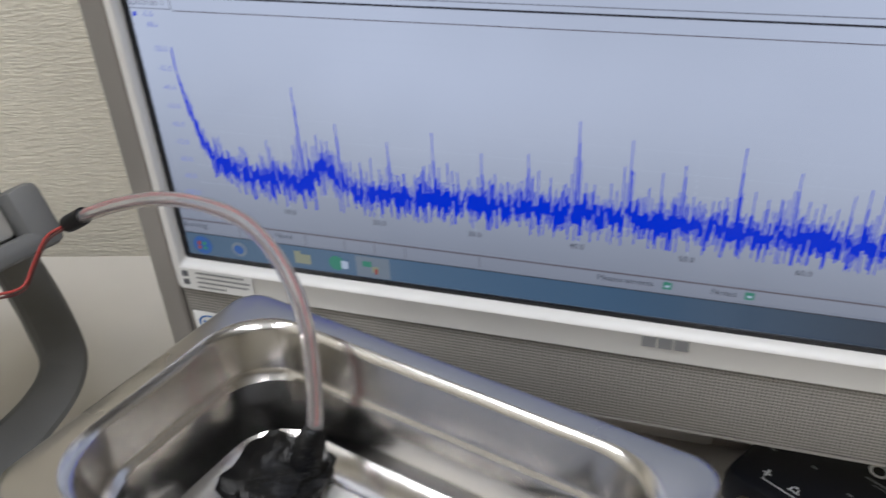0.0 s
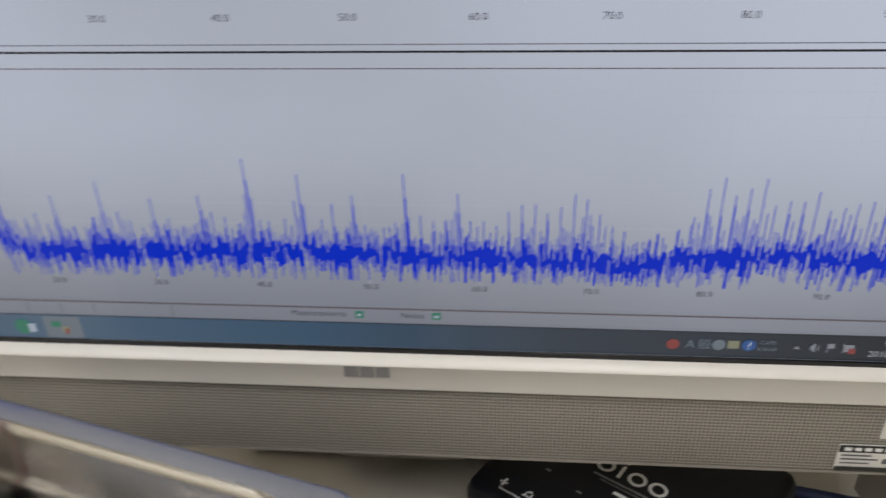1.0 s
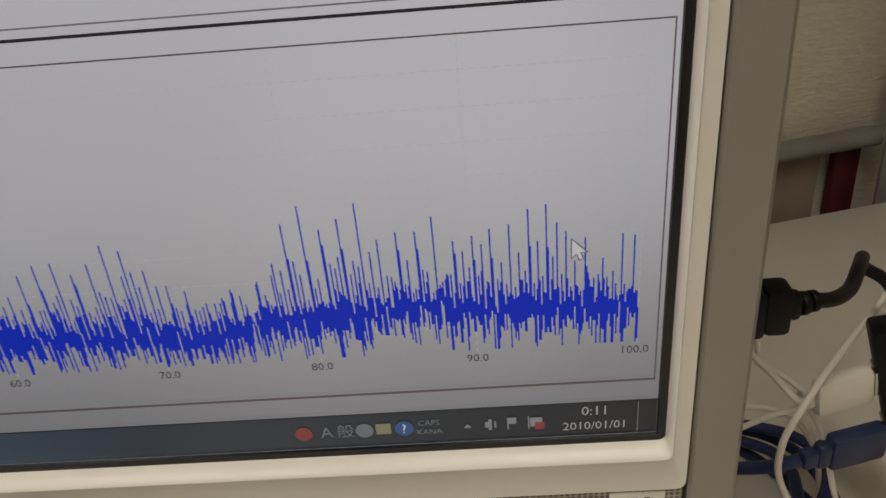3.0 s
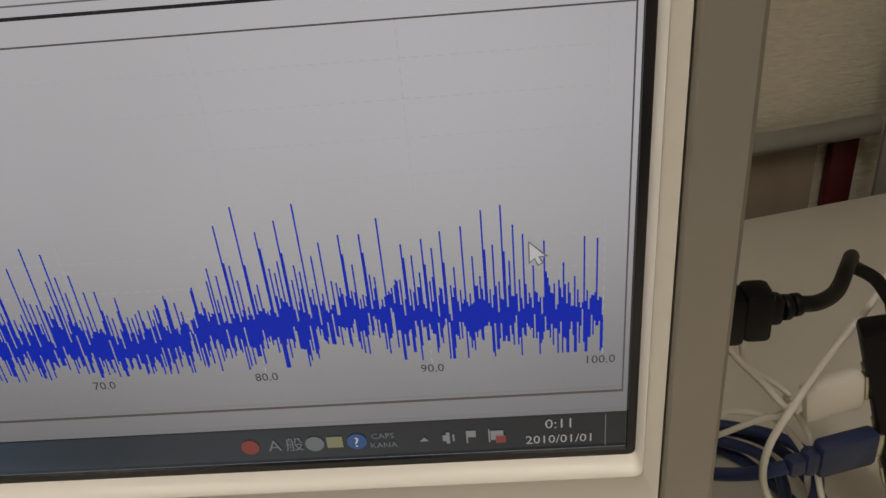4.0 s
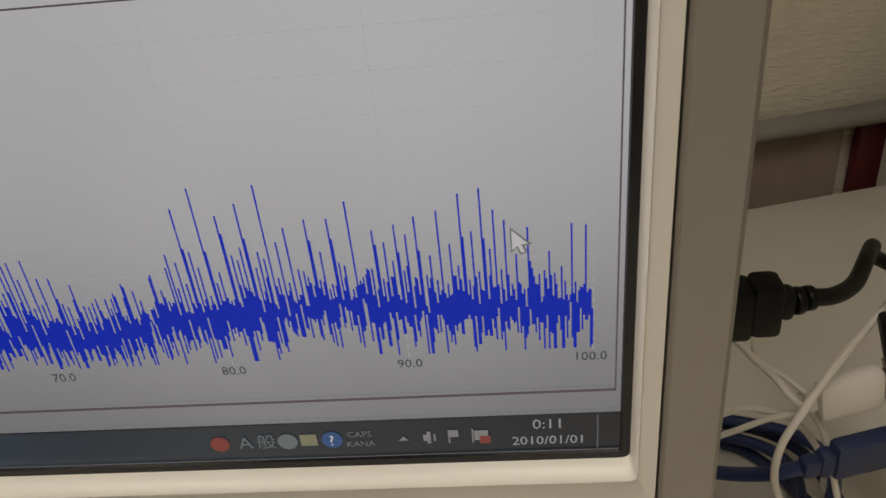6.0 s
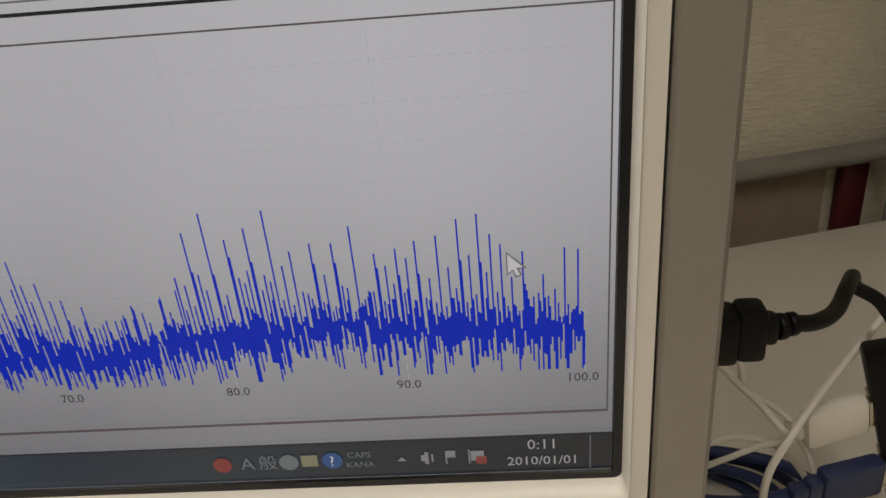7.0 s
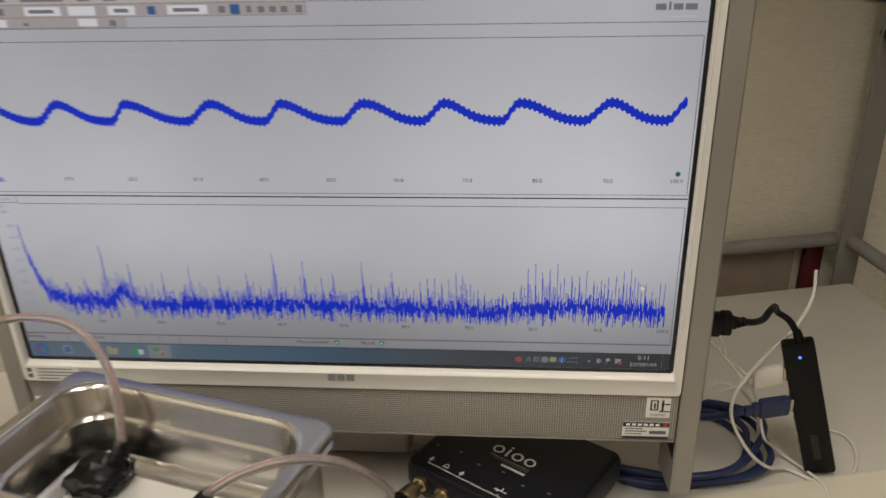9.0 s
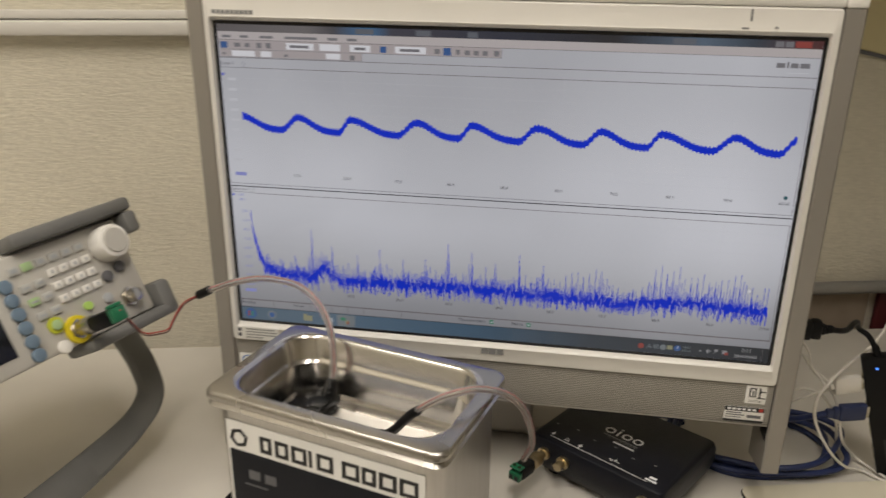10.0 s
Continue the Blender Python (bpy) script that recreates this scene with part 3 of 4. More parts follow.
    flats("tray_icon", [(-0.0438, -0.0428, 0.8842, 0.8864), (-0.0428, -0.0418, 0.8832, 0.8874), (-0.0410, -0.0405, 0.8840, 0.8866)], y2, TRAY)
    flats("tray_icon", [(-0.0372, -0.0368, 0.8830, 0.8876), (-0.0368, -0.0345, 0.8852, 0.8876)], y2, TRAY)
    flats("tray_icon", [(-0.0304, -0.0268, 0.8838, 0.8872), (-0.0310, -0.0306, 0.8830, 0.8878)], y2, TRAY)
    flat("tray_icon", patch(-0.0290, -0.0262, 0.8830, 0.8856, y3), RED)
    flat("clock", writing("0:11", 0.0048, -0.0112, 0.8885, y2), CLOCK)
    flat("clock", writing("2010/01/01", 0.0042, -0.0112, 0.8829, y2), CLOCK)
    flat("tray_edge", patch(0.0012, 0.0015, 0.8798, 0.8912, y2), GREY)
    # the traces
    rng = np.random.RandomState(7)
    n = 1150
    dx = level(100) / n - level(0) / n
    x = np.arange(n * 5) / (n * 5) * 100
    mean = 0.9262 + 0.046 * np.exp(-x / 0.9) + 0.010 * np.exp(-x / 4.5) + 0.0120 * np.exp(-((x - 14.6) / 1.3) ** 2) + 0.0008 * np.sin(x * 0.16 + 1.0) - 0.0030 * np.exp(-((x - 74.0) / 4.0) ** 2) + 0.0022 * np.exp(-((x - 88.0) / 8.0) ** 2)
    z = mean + rng.normal(0, 0.0034, n * 5) - 0.5 * rng.exponential(0.0058, n * 5) + 0.0015
    rows = []
    peaks = np.zeros(n)
    def spike(u, high):
        k = int(u / 100 * n)
        if 0 <= k < n:
            peaks[k] = max(peaks[k], high)
    # broad tents with a tall core in the lower half of the range
    for pos, tall in ((8.9, 0.016), (12.3, 0.040), (16.4, 0.024), (21.6, 0.020), (26.1, 0.030), (30.8, 0.022), (35.3, 0.022), (39.8, 0.037), (44.4, 0.029), (49.0, 0.022), (53.6, 0.029), (58.2, 0.026)):
        spike(pos, tall)
        spike(pos + 0.09, tall * 0.7)
        for side in (-1, 1):
            off = 0.28
            while off < 2.1:
                spike(pos + side * off, tall * 0.62 * math.exp(-off / 0.95) * (0.6 + 0.7 * rng.rand()))
                off += 0.20 + 0.30 * rng.rand()
    # a close comb of narrow peaks, swelling and sinking along the range
    pos = 14.2
    while pos < 99.4:
        swell = 0.45 + 0.32 * math.exp(-((pos - 67.0) / 4.0) ** 2) + 0.50 * math.exp(-((pos - 80.5) / 2.6) ** 2) + 0.30 * math.exp(-((pos - 87.0) / 4.0) ** 2) + 0.48 * math.exp(-((pos - 93.6) / 2.2) ** 2) - 0.20 * math.exp(-((pos - 74.5) / 2.4) ** 2) - 0.12 * max(0.0, (pos - 96.5) / 3)
        strength = 0.58 + 0.42 * min(1.0, max(0.0, (pos - 45) / 18))
        tall = 0.0305 * swell * strength * (0.82 + 0.26 * rng.rand())
        spike(pos, tall)
        if rng.rand() > 0.5:
            spike(pos + 0.09, tall * 0.6)
        spike(pos - 0.26, tall * (0.16 + 0.16 * rng.rand()))
        spike(pos + 0.30, tall * (0.16 + 0.16 * rng.rand()))
        spike(pos + 0.56, tall * (0.44 + 0.18 * rng.rand()))
        pos += 1.10
    peaks += (rng.rand(n) > 0.86) * rng.exponential(0.0030, n)
    for k in range(n):
        seg = z[5 * k: 5 * k + (6 if rng.rand() > 0.25 else 3)]
        lo, hi = max(seg.min(), 0.9134), max(seg.max(), 0.9150) + peaks[k]
        x0 = level(0) + k * dx
        rows.append((x0, x0 + dx * 1.02, lo, hi + 0.0003))
    tagged(flat("spectrum_trace", stripes(rows, y3), BLUE), "dense blue spectrum with tall thin peaks", kind="stuff")
    rows = []
    for k in range(n):
        u = k / n
        ph = ((100 * u - 7.4) / 11.25) % 1.0
        rise = 0.27 + 0.06 * math.sin(u * 23)
        form = 0.5 - 0.5 * math.cos(math.pi * ph / rise) if ph < rise else 0.5 + 0.5 * math.cos(math.pi * (ph - rise) / (1 - rise))
        form -= 0.16 * math.sin(math.pi * min(1.0, max(0.0, (ph - rise) / (1 - rise)))) ** 2
        c = 1.0600 + 0.0112 * form
        t = 0.0023 + 0.0010 * ((k // 4) % 2 == 0) + 0.0003 * rng.rand()
        x0 = level(0) + k * dx
        rows.append((x0, x0 + dx * 1.02, c - t, c + t))
    tagged(flat("wave_trace", stripes(rows, y3), BLUE), "thick wavy blue trace", kind="stuff")
    disc("scale_dot", -0.0012, 1.0252, 0.0016, TEAL)
    b = bmesh.new()
    ax, az = -0.0180, 0.9470
    b.faces.new([b.verts.new((ax + px, y3 - 0.0003, az + pz)) for px, pz in ((0, 0), (0, -0.0052), (0.0012, -0.0041), (0.0020, -0.0060), (0.0028, -0.0056), (0.0020, -0.0038), (0.0036, -0.0037))])
    flat("cursor", b, PALE, "white arrow pointer")
    b = bmesh.new()
    b.faces.new([b.verts.new((ax + px, y3 - 0.0001, az + pz)) for px, pz in ((-0.0003, 0.0006), (-0.0003, -0.0060), (0.0011, -0.0046), (0.0018, -0.0066), (0.0033, -0.0058), (0.0026, -0.0042), (0.0045, -0.0040))])
    flat("cursor_rim", b, GREY)


def frame_ring(x0, x1, z0, z1, ix0, ix1, iz0, iz1, profile, r_out=0.006, r_in=0.002):
    """A picture-frame ring. profile: rows of (share of the way in, y)."""
    loops = []
    for s, y in profile:
        a0, a1, b0, b1 = x0 + (ix0 - x0) * s, x1 + (ix1 - x1) * s, z0 + (iz0 - z0) * s, z1 + (iz1 - z1) * s
        r = r_out + (r_in - r_out) * s
        loops.append([((a0 + a1) / 2 + px, y, (b0 + b1) / 2 + pz) for px, pz, _ in round_rect(a1 - a0, b1 - b0, r, 0, 4)])
    return loft(loops)


def build_computer():
    pc = thing("desktop_computer", "all-in-one desktop computer with white bezel and silver side frame", "computer", (-0.228, 0.02, DESK))
    build_screen(pc)
    part("bezel", frame_ring(-0.4696, 0.0162, 0.8590, 1.169, BX0, BX1, BZ0, BZ1,
                             ((0, 0.02), (0, -0.0035), (0.06, -0.0052), (0.74, -0.0060), (0.79, -0.0066), (0.85, -0.0060), (0.96, -0.0018), (0.97, 0.0003)), 0.003), WHITE_PLASTIC, pc, "glossy white bezel")
    part("gasket", frame_ring(BX0 - 0.001, BX1 + 0.001, BZ0 - 0.001, BZ1 + 0.001, SX0, SX1, SZ0, SZ1, ((0, -0.0012), (0.92, -0.0012), (1, -0.0002)), 0.002, 0.0003), BLACK_GLOSS, pc, "thin black inner edge")
    part("back_shell", loft([[((-0.229) + px, y, 1.0 + pz) for px, pz, _ in round_rect(w, h, 0.03, 0)] for w, h, y in ((0.486, 0.33, 0.021), (0.47, 0.31, 0.045), (0.30, 0.22, 0.085))], cap_last=True), SILVER, pc)
    for side, x in ((-1, -0.4703), (1, 0.0169)):
        o = x + side * 0.0155
        b = bmesh.new()
        prof = ((x, -0.0032), (x + side * 0.0012, -0.0044), (x + side * 0.0140, -0.0026), (o, -0.0008), (o, 0.046), (x, 0.046))
        low = [b.verts.new((px, py, 0.769 - 0.25 * py)) for px, py in prof]
        top = [b.verts.new((px, py, 1.169)) for px, py in prof]
        for k in range(len(prof)):
            b.faces.new((low[k], low[(k + 1) % len(prof)], top[(k + 1) % len(prof)], top[k]))
        b.faces.new(low)
        b.faces.new(top)
        part("side_frame", b, SILVER, pc, "silver upright running down past the grille")
    for side, x in ((-1, -0.4703), (1, 0.0169)):
        o = x + side * 0.0155
        part("cap", box(min(x, o), max(x, o), -0.0040, 0.047, 1.1692, 1.1760, 0.0015), WHITE_PLASTIC, pc)
    for x0, x1 in ((-0.4702, -0.4697), (0.0163, 0.0168)):
        part("seam", box(x0, x1, 0.0008, 0.02, 0.80, 1.1688), BLACK, pc, "dark gap between bezel and side frame")
    part("top_edge", box(-0.4702, 0.0168, -0.0050, 0.047, 1.1692, 1.1760, 0.0020), WHITE_PLASTIC, pc)
    part("speaker_grille", box(-0.4696, 0.0162, -0.0025, 0.02, 0.8190, 0.8587, 0.0012), GRILLE, pc, "silver-grey grille with fine holes")
    part("grille_edge", box(-0.4696, 0.0162, -0.0022, 0.02, 0.8168, 0.8188, 0.0006), SILVER, pc)
    part("rear_foot", box(-0.33, -0.13, 0.09, 0.16, DESK, DESK + 0.012, 0.004), SILVER, pc)
    part("stand_arm", box(-0.27, -0.19, 0.075, 0.10, DESK + 0.0122, 0.98, 0.006), SILVER, pc)
    yb = -0.0064
    # maker's marks as plain shapes
    for k in range(3):
        x = -0.2362 + 0.0068 * k
        marks("maker_mark", [(x, x + 0.0060, 0.8674, 0.8730)], yb, INK_GREY, pc)
    for k in range(9):
        x = -0.4615 + 0.0039 * k
        marks("series_mark", [(x, x + 0.0030, 1.1540, 1.1572)], yb, INK_GREY, pc)
    note = part("notice_label", box(-0.4660, -0.4245, yb - 0.0002, yb + 0.0002, 0.8612, 0.8738), STICKER, pc, "small white notice label")
    marks("print_lines", [(-0.4560, -0.4290, 0.8714, 0.8724), (-0.4560, -0.4260, 0.8686, 0.8696), (-0.4560, -0.4270, 0.8658, 0.8668), (-0.4560, -0.4400, 0.8630, 0.8640)], yb - 0.0005, INK_GREY, note)
    marks("print_mark", [(-0.4640, -0.4605, 0.8690, 0.8725), (-0.4640, -0.4605, 0.8640, 0.8675)], yb - 0.0005, INK_DARK, note)
    yg = -0.0027
    badge = part("badge", box(-0.4665, -0.4480, yg - 0.0003, yg + 0.0001, 0.8260, 0.8440, 0.0001), STICKER, pc, "white maker's badge with a blue ring")
    part("ring", loft([[(-0.4573 + r * 1.3 * math.cos(a), yg - 0.0006, 0.8370 + r * math.sin(a)) for a in (2 * math.pi * k / 24 for k in range(24))] for r in (0.0052, 0.0042)]), INK_BLUE, badge)
    marks("mark", [(-0.4612, -0.4535, 0.8355, 0.8385)], yg - 0.0006, INK_BLUE, badge)
    tv = part("sticker", box(-0.0068, 0.0104, yg - 0.0003, yg + 0.0001, 0.8395, 0.8570, 0.0001), STICKER, pc, "white sticker with a black mark")
    marks("mark", [(-0.0040, 0.0018, 0.8540, 0.8550), (-0.0040, -0.0028, 0.8460, 0.8540), (-0.0014, -0.0002, 0.8475, 0.8525), (0.0006, 0.0018, 0.8460, 0.8540), (-0.0040, 0.0018, 0.8460, 0.8470),
                          (0.0040, 0.0056, 0.8450, 0.8552), (0.0056, 0.0096, 0.8510, 0.8522), (0.0026, 0.0100, 0.8448, 0.8458)], yg - 0.0006, INK_BLACK, tv)
    part("word", writing("DIGITAL", 0.0029, 0.0018, 0.8421, yg - 0.0006), INK_BLACK, tv, smooth=False)
    lab = part("service_label", box(-0.0222, 0.0110, yg - 0.0003, yg + 0.0001, 0.8205, 0.8355, 0.0001), STICKER, pc, "white service label with black and red bands")
    marks("band", [(-0.0222, 0.0110, 0.8312, 0.8355), (-0.0222, 0.0110, 0.8205, 0.8228)], yg - 0.0006, INK_BLACK, lab)
    marks("print_bars", [(-0.0200 + 0.0042 * k, -0.0170 + 0.0042 * k, 0.8324, 0.8344) for k in range(6)], yg - 0.0009, INK_WHITE, lab)
    marks("red_mark", [(0.0064, 0.0096, 0.8318, 0.8350)], yg - 0.0009, INK_RED, lab)
    marks("print_bars", [(-0.0205, -0.0080, 0.8290, 0.8300), (-0.0205, -0.0050, 0.8268, 0.8278), (-0.0205, -0.0080, 0.8246, 0.8254), (-0.0030, 0.0088, 0.8250, 0.8280)], yg - 0.0006, INK_DARK, lab)
    marks("power_mark", [(-0.0480, -0.0465, 1.1590, 1.1675), (-0.0530, -0.0480, 1.1530, 1.1545), (-0.0300, -0.0275, 1.1540, 1.1555)], yb, INK_GREY, pc)


# ---- the ultrasonic cleaner ----
TANK = pose(-0.3118, -0.1425, 0, 0, 0, -15.0)
RIM = 0.912


def build_cleaner():
    tank = thing("ultrasonic_cleaner", "stainless steel ultrasonic cleaner with an open tank and dark control panel", "ultrasonic cleaner", TANK @ Vector((0, 0, DESK)))
    W, D = 0.191, 0.1175
    R = round_rect
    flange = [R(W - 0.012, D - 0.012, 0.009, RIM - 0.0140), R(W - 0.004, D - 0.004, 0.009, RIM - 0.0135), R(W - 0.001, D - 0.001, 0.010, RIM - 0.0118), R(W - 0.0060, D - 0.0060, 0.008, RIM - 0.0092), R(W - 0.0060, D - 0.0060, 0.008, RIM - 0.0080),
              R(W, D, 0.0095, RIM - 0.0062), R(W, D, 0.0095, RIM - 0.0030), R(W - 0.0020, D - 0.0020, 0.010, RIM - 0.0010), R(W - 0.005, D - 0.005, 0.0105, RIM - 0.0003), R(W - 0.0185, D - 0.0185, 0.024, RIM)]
    part("flange", loft(flange), STEEL_FLANGE, tank, "satin steel rim with a rolled edge, toned down for reflections", m=TANK)
    loops = [R(W - 0.0185, D - 0.0185, 0.024, RIM), R(W - 0.0215, D - 0.0215, 0.025, RIM - 0.0007), R(W - 0.0245, D - 0.0245, 0.025, RIM - 0.0030), R(W - 0.028, D - 0.028, 0.025, RIM - 0.018), R(W - 0.031, D - 0.031, 0.024, RIM - 0.0202),
             R(W - 0.034, D - 0.034, 0.023, RIM - 0.0220), R(W - 0.036, D - 0.036, 0.023, RIM - 0.0400), R(W - 0.039, D - 0.039, 0.021, RIM - 0.0450), R(W - 0.048, D - 0.048, 0.017, RIM - 0.0478), R(W - 0.066, D - 0.066, 0.010, RIM - 0.0482)]
    part("basin", loft(loops), STEEL, tank, "polished deep-drawn basin", m=TANK)
    part("basin_floor", loft([R(W - 0.066, D - 0.066, 0.010, RIM - 0.0482), R(W - 0.09, D - 0.09, 0.006, RIM - 0.0483)], cap_last=True), STEEL_FLOOR, tank, "dull steel floor of the basin, brightened for the ceiling's reflection", m=TANK)
    part("housing", loft([R(W - 0.014, D - 0.014, 0.012, DESK + 0.010), R(W - 0.012, D - 0.012, 0.013, DESK + 0.012), R(W - 0.012, D - 0.012, 0.013, RIM - 0.0138)], cap_first=True), STEEL_BODY, tank, "brushed steel housing", m=TANK)
    for x in (-0.08, 0.08):
        for y in (-0.045, 0.045):
            part("foot", rod((x, y, DESK), (x, y, DESK + 0.0102), 0.010, bevel=0.002), BLACK, tank, m=TANK)
    yf = -(D - 0.012) / 2
    face = part("front_plate", box(-0.0800, 0.0800, yf - 0.0012, yf - 0.0002, DESK + 0.020, 0.8890, 0.0004), STICKER, tank, "white framed front plate", m=TANK)
    part("control_film", box(-0.0775, 0.0775, yf - 0.0020, yf - 0.0014, DESK + 0.023, 0.8650, 0.0002), PANEL_DARK, face, "dark control film", m=TANK)
    # the maker's name and mark as plain shapes
    for k, (a, c) in enumerate(((0.183, 0.246), (0.264, 0.336), (0.35, 0.43), (0.44, 0.457), (0.48, 0.564), (0.607, 0.693), (0.704, 0.774), (0.786, 0.871), (0.883, 0.971))):
        x0, x1 = -0.080 + 0.160 * a, -0.080 + 0.160 * c
        t = 0.0031
        bars = [(x0, x1, 0.8685, 0.8825)] if k == 3 else [(x0, x1, 0.8685, 0.8685 + t), (x0, x1, 0.8825 - t, 0.8825), (x0, x0 + t, 0.8685 + t, 0.8825 - t), (x1 - t, x1, 0.8685 + t, 0.8825 - t)]
        part("name_mark", stripes(bars, yf - 0.0016), INK_BLACK, face, m=TANK, smooth=False)
    hexagon = [(radians(60 * k + 15)) for k in range(6)]
    part("maker_mark", loft([[(-0.0690 + r * math.cos(a), yf - 0.0016, 0.8757 + r * math.sin(a)) for a in hexagon] for r in (0.0082, 0.0052)]), INK_BLACK, face, m=TANK)
    marks("symbol", [(-0.062, -0.052, 0.8430, 0.8510), (-0.048, -0.038, 0.8430, 0.8510), (-0.066, -0.046, 0.8370, 0.8385)], yf - 0.0024, INK_DARK, face, TANK)
    # power cord at the back
    cord = hose([TANK @ Vector(p) for p in ((-0.096, -0.010, 0.795), (-0.118, -0.020, 0.775), (-0.122, -0.035, 0.735), (-0.118, -0.075, DESK + 0.005), (-0.125, -0.19, DESK + 0.005))], 0.004)
    part("power_cord", cord, BLACK, tank)
    # the transducer lump in the basin
    b = bmesh.new()
    bmesh.ops.create_icosphere(b, subdivisions=4, radius=1)
    for v in b.verts:
        p = v.co.copy()
        big = max(abs(p.x), abs(p.y), abs(p.z))
        q = p * (0.55 + 0.45 / big)
        q *= 1 + 0.16 * noise.noise(p * 2.3) + 0.07 * noise.noise(p * 7.0)
        v.co = Vector((q.x * 0.0180, q.y * 0.0180, max(q.z * 0.0085, -0.0045)))
    lump = thing("transducer", "rough black sealed transducer lying in the basin", "transducer", (-0.3530, -0.1180, RIM - 0.0475))
    part("body", b, RUBBER, lump, m=pose(-0.3560, -0.1165, RIM - 0.0430, 0, -3, -14))
    part("seal", merged(rod((-0.3460, -0.1115, 0.8720), (-0.3432, -0.1060, 0.8890), 0.0085, 0.0036, 14, 0.0012), rod((-0.3530, -0.1120, 0.8700), (-0.3490, -0.1090, 0.8800), 0.0080, 0.0045, 12, 0.0012)), RUBBER, lump, "lumpy black sealing compound")


def wired_hose(name, points, label, head):
    """A clear tube with a red and a dark wire inside."""
    cable = thing(name, label, "cable", head)
    part("clear_tube", hose(points, 0.0029, 14), CLEAR, cable, "clear vinyl tube")
    path = [Vector(p) for p in points]
    for material, o, nm in ((RED_WIRE, Vector((0.0002, 0.0009, 0.0010)), "red_wire"), (DARK_WIRE, Vector((-0.0002, -0.0010, -0.0007)), "dark_wire")):
        part(nm, hose([p + o for p in path], 0.0005 if nm == "red_wire" else 0.0006, 8), material, cable)
    return cable


GEN = pose(-0.527, -0.040, 0.905, -27, 0, 71.1)


def build_cables():
    up = [(-0.3430, -0.1065, 0.8850), (-0.3432, -0.1010, 0.9050), (-0.3480, -0.0920, 0.9260), (-0.3590, -0.0825, 0.9405), (-0.3760, -0.0735, 0.9500), (-0.3960, -0.0685, 0.9525), (-0.4180, -0.0660, 0.9510), (-0.4430, -0.0630, 0.9430), (-0.4650, -0.0590, 0.9325)]
    one = wired_hose("transducer_lead", up, "clear tube lead with red and dark wires rising from the transducer", up[0])
    part("joint", hose([(-0.4615, -0.0597, 0.9345), (-0.4670, -0.0585, 0.9312), (-0.4735, -0.0570, 0.9275)], 0.0038, 12), BLACK, one, "black heat-shrink joint")
    green = GEN @ Vector((-0.074, -0.062, 0.012))
    for material, dz in ((RED_WIRE, 0.0), (DARK_WIRE, -0.002)):
        pts = [Vector((-0.4735, -0.0570, 0.9275 + dz / 2)), Vector((-0.4880, -0.0570, 0.9190 + dz)), Vector((-0.4960, -0.0620, 0.9060 + dz)), Vector((-0.4985, -0.0680, 0.8990 + dz)), Vector((-0.5030, -0.0760, 0.8995 + dz)), Vector((-0.5130, -0.0850, 0.9030 + dz)), green + Vector((0, 0, dz))]
        part("wire", hose(pts, 0.00065, 8), material, one)
    over = [(-0.2810, -0.1650, 0.8870), (-0.2680, -0.1700, 0.9040), (-0.2510, -0.1720, 0.9190), (-0.2360, -0.1700, 0.9260), (-0.2180, -0.1620, 0.9260), (-0.1990, -0.1450, 0.9110), (-0.1880, -0.1150, 0.8760), (-0.1850, -0.0680, 0.8210), (-0.1925, -0.0330, 0.7790)]
    two = wired_hose("pickup_lead", over, "clear tube lead with red and dark wires arching over the rim", over[0])
    part("sleeve", hose([(-0.2910, -0.1590, 0.8770), (-0.2810, -0.1650, 0.8870), (-0.2680, -0.1700, 0.9040), (-0.2612, -0.1708, 0.9100)], 0.0034, 12), BLACK, two, "black rubber sleeve")
    part("tip", rod((-0.2900, -0.1595, 0.8780), (-0.3010, -0.1560, 0.8720), 0.0050, 0.0042, bevel=0.001), RUBBER, two)


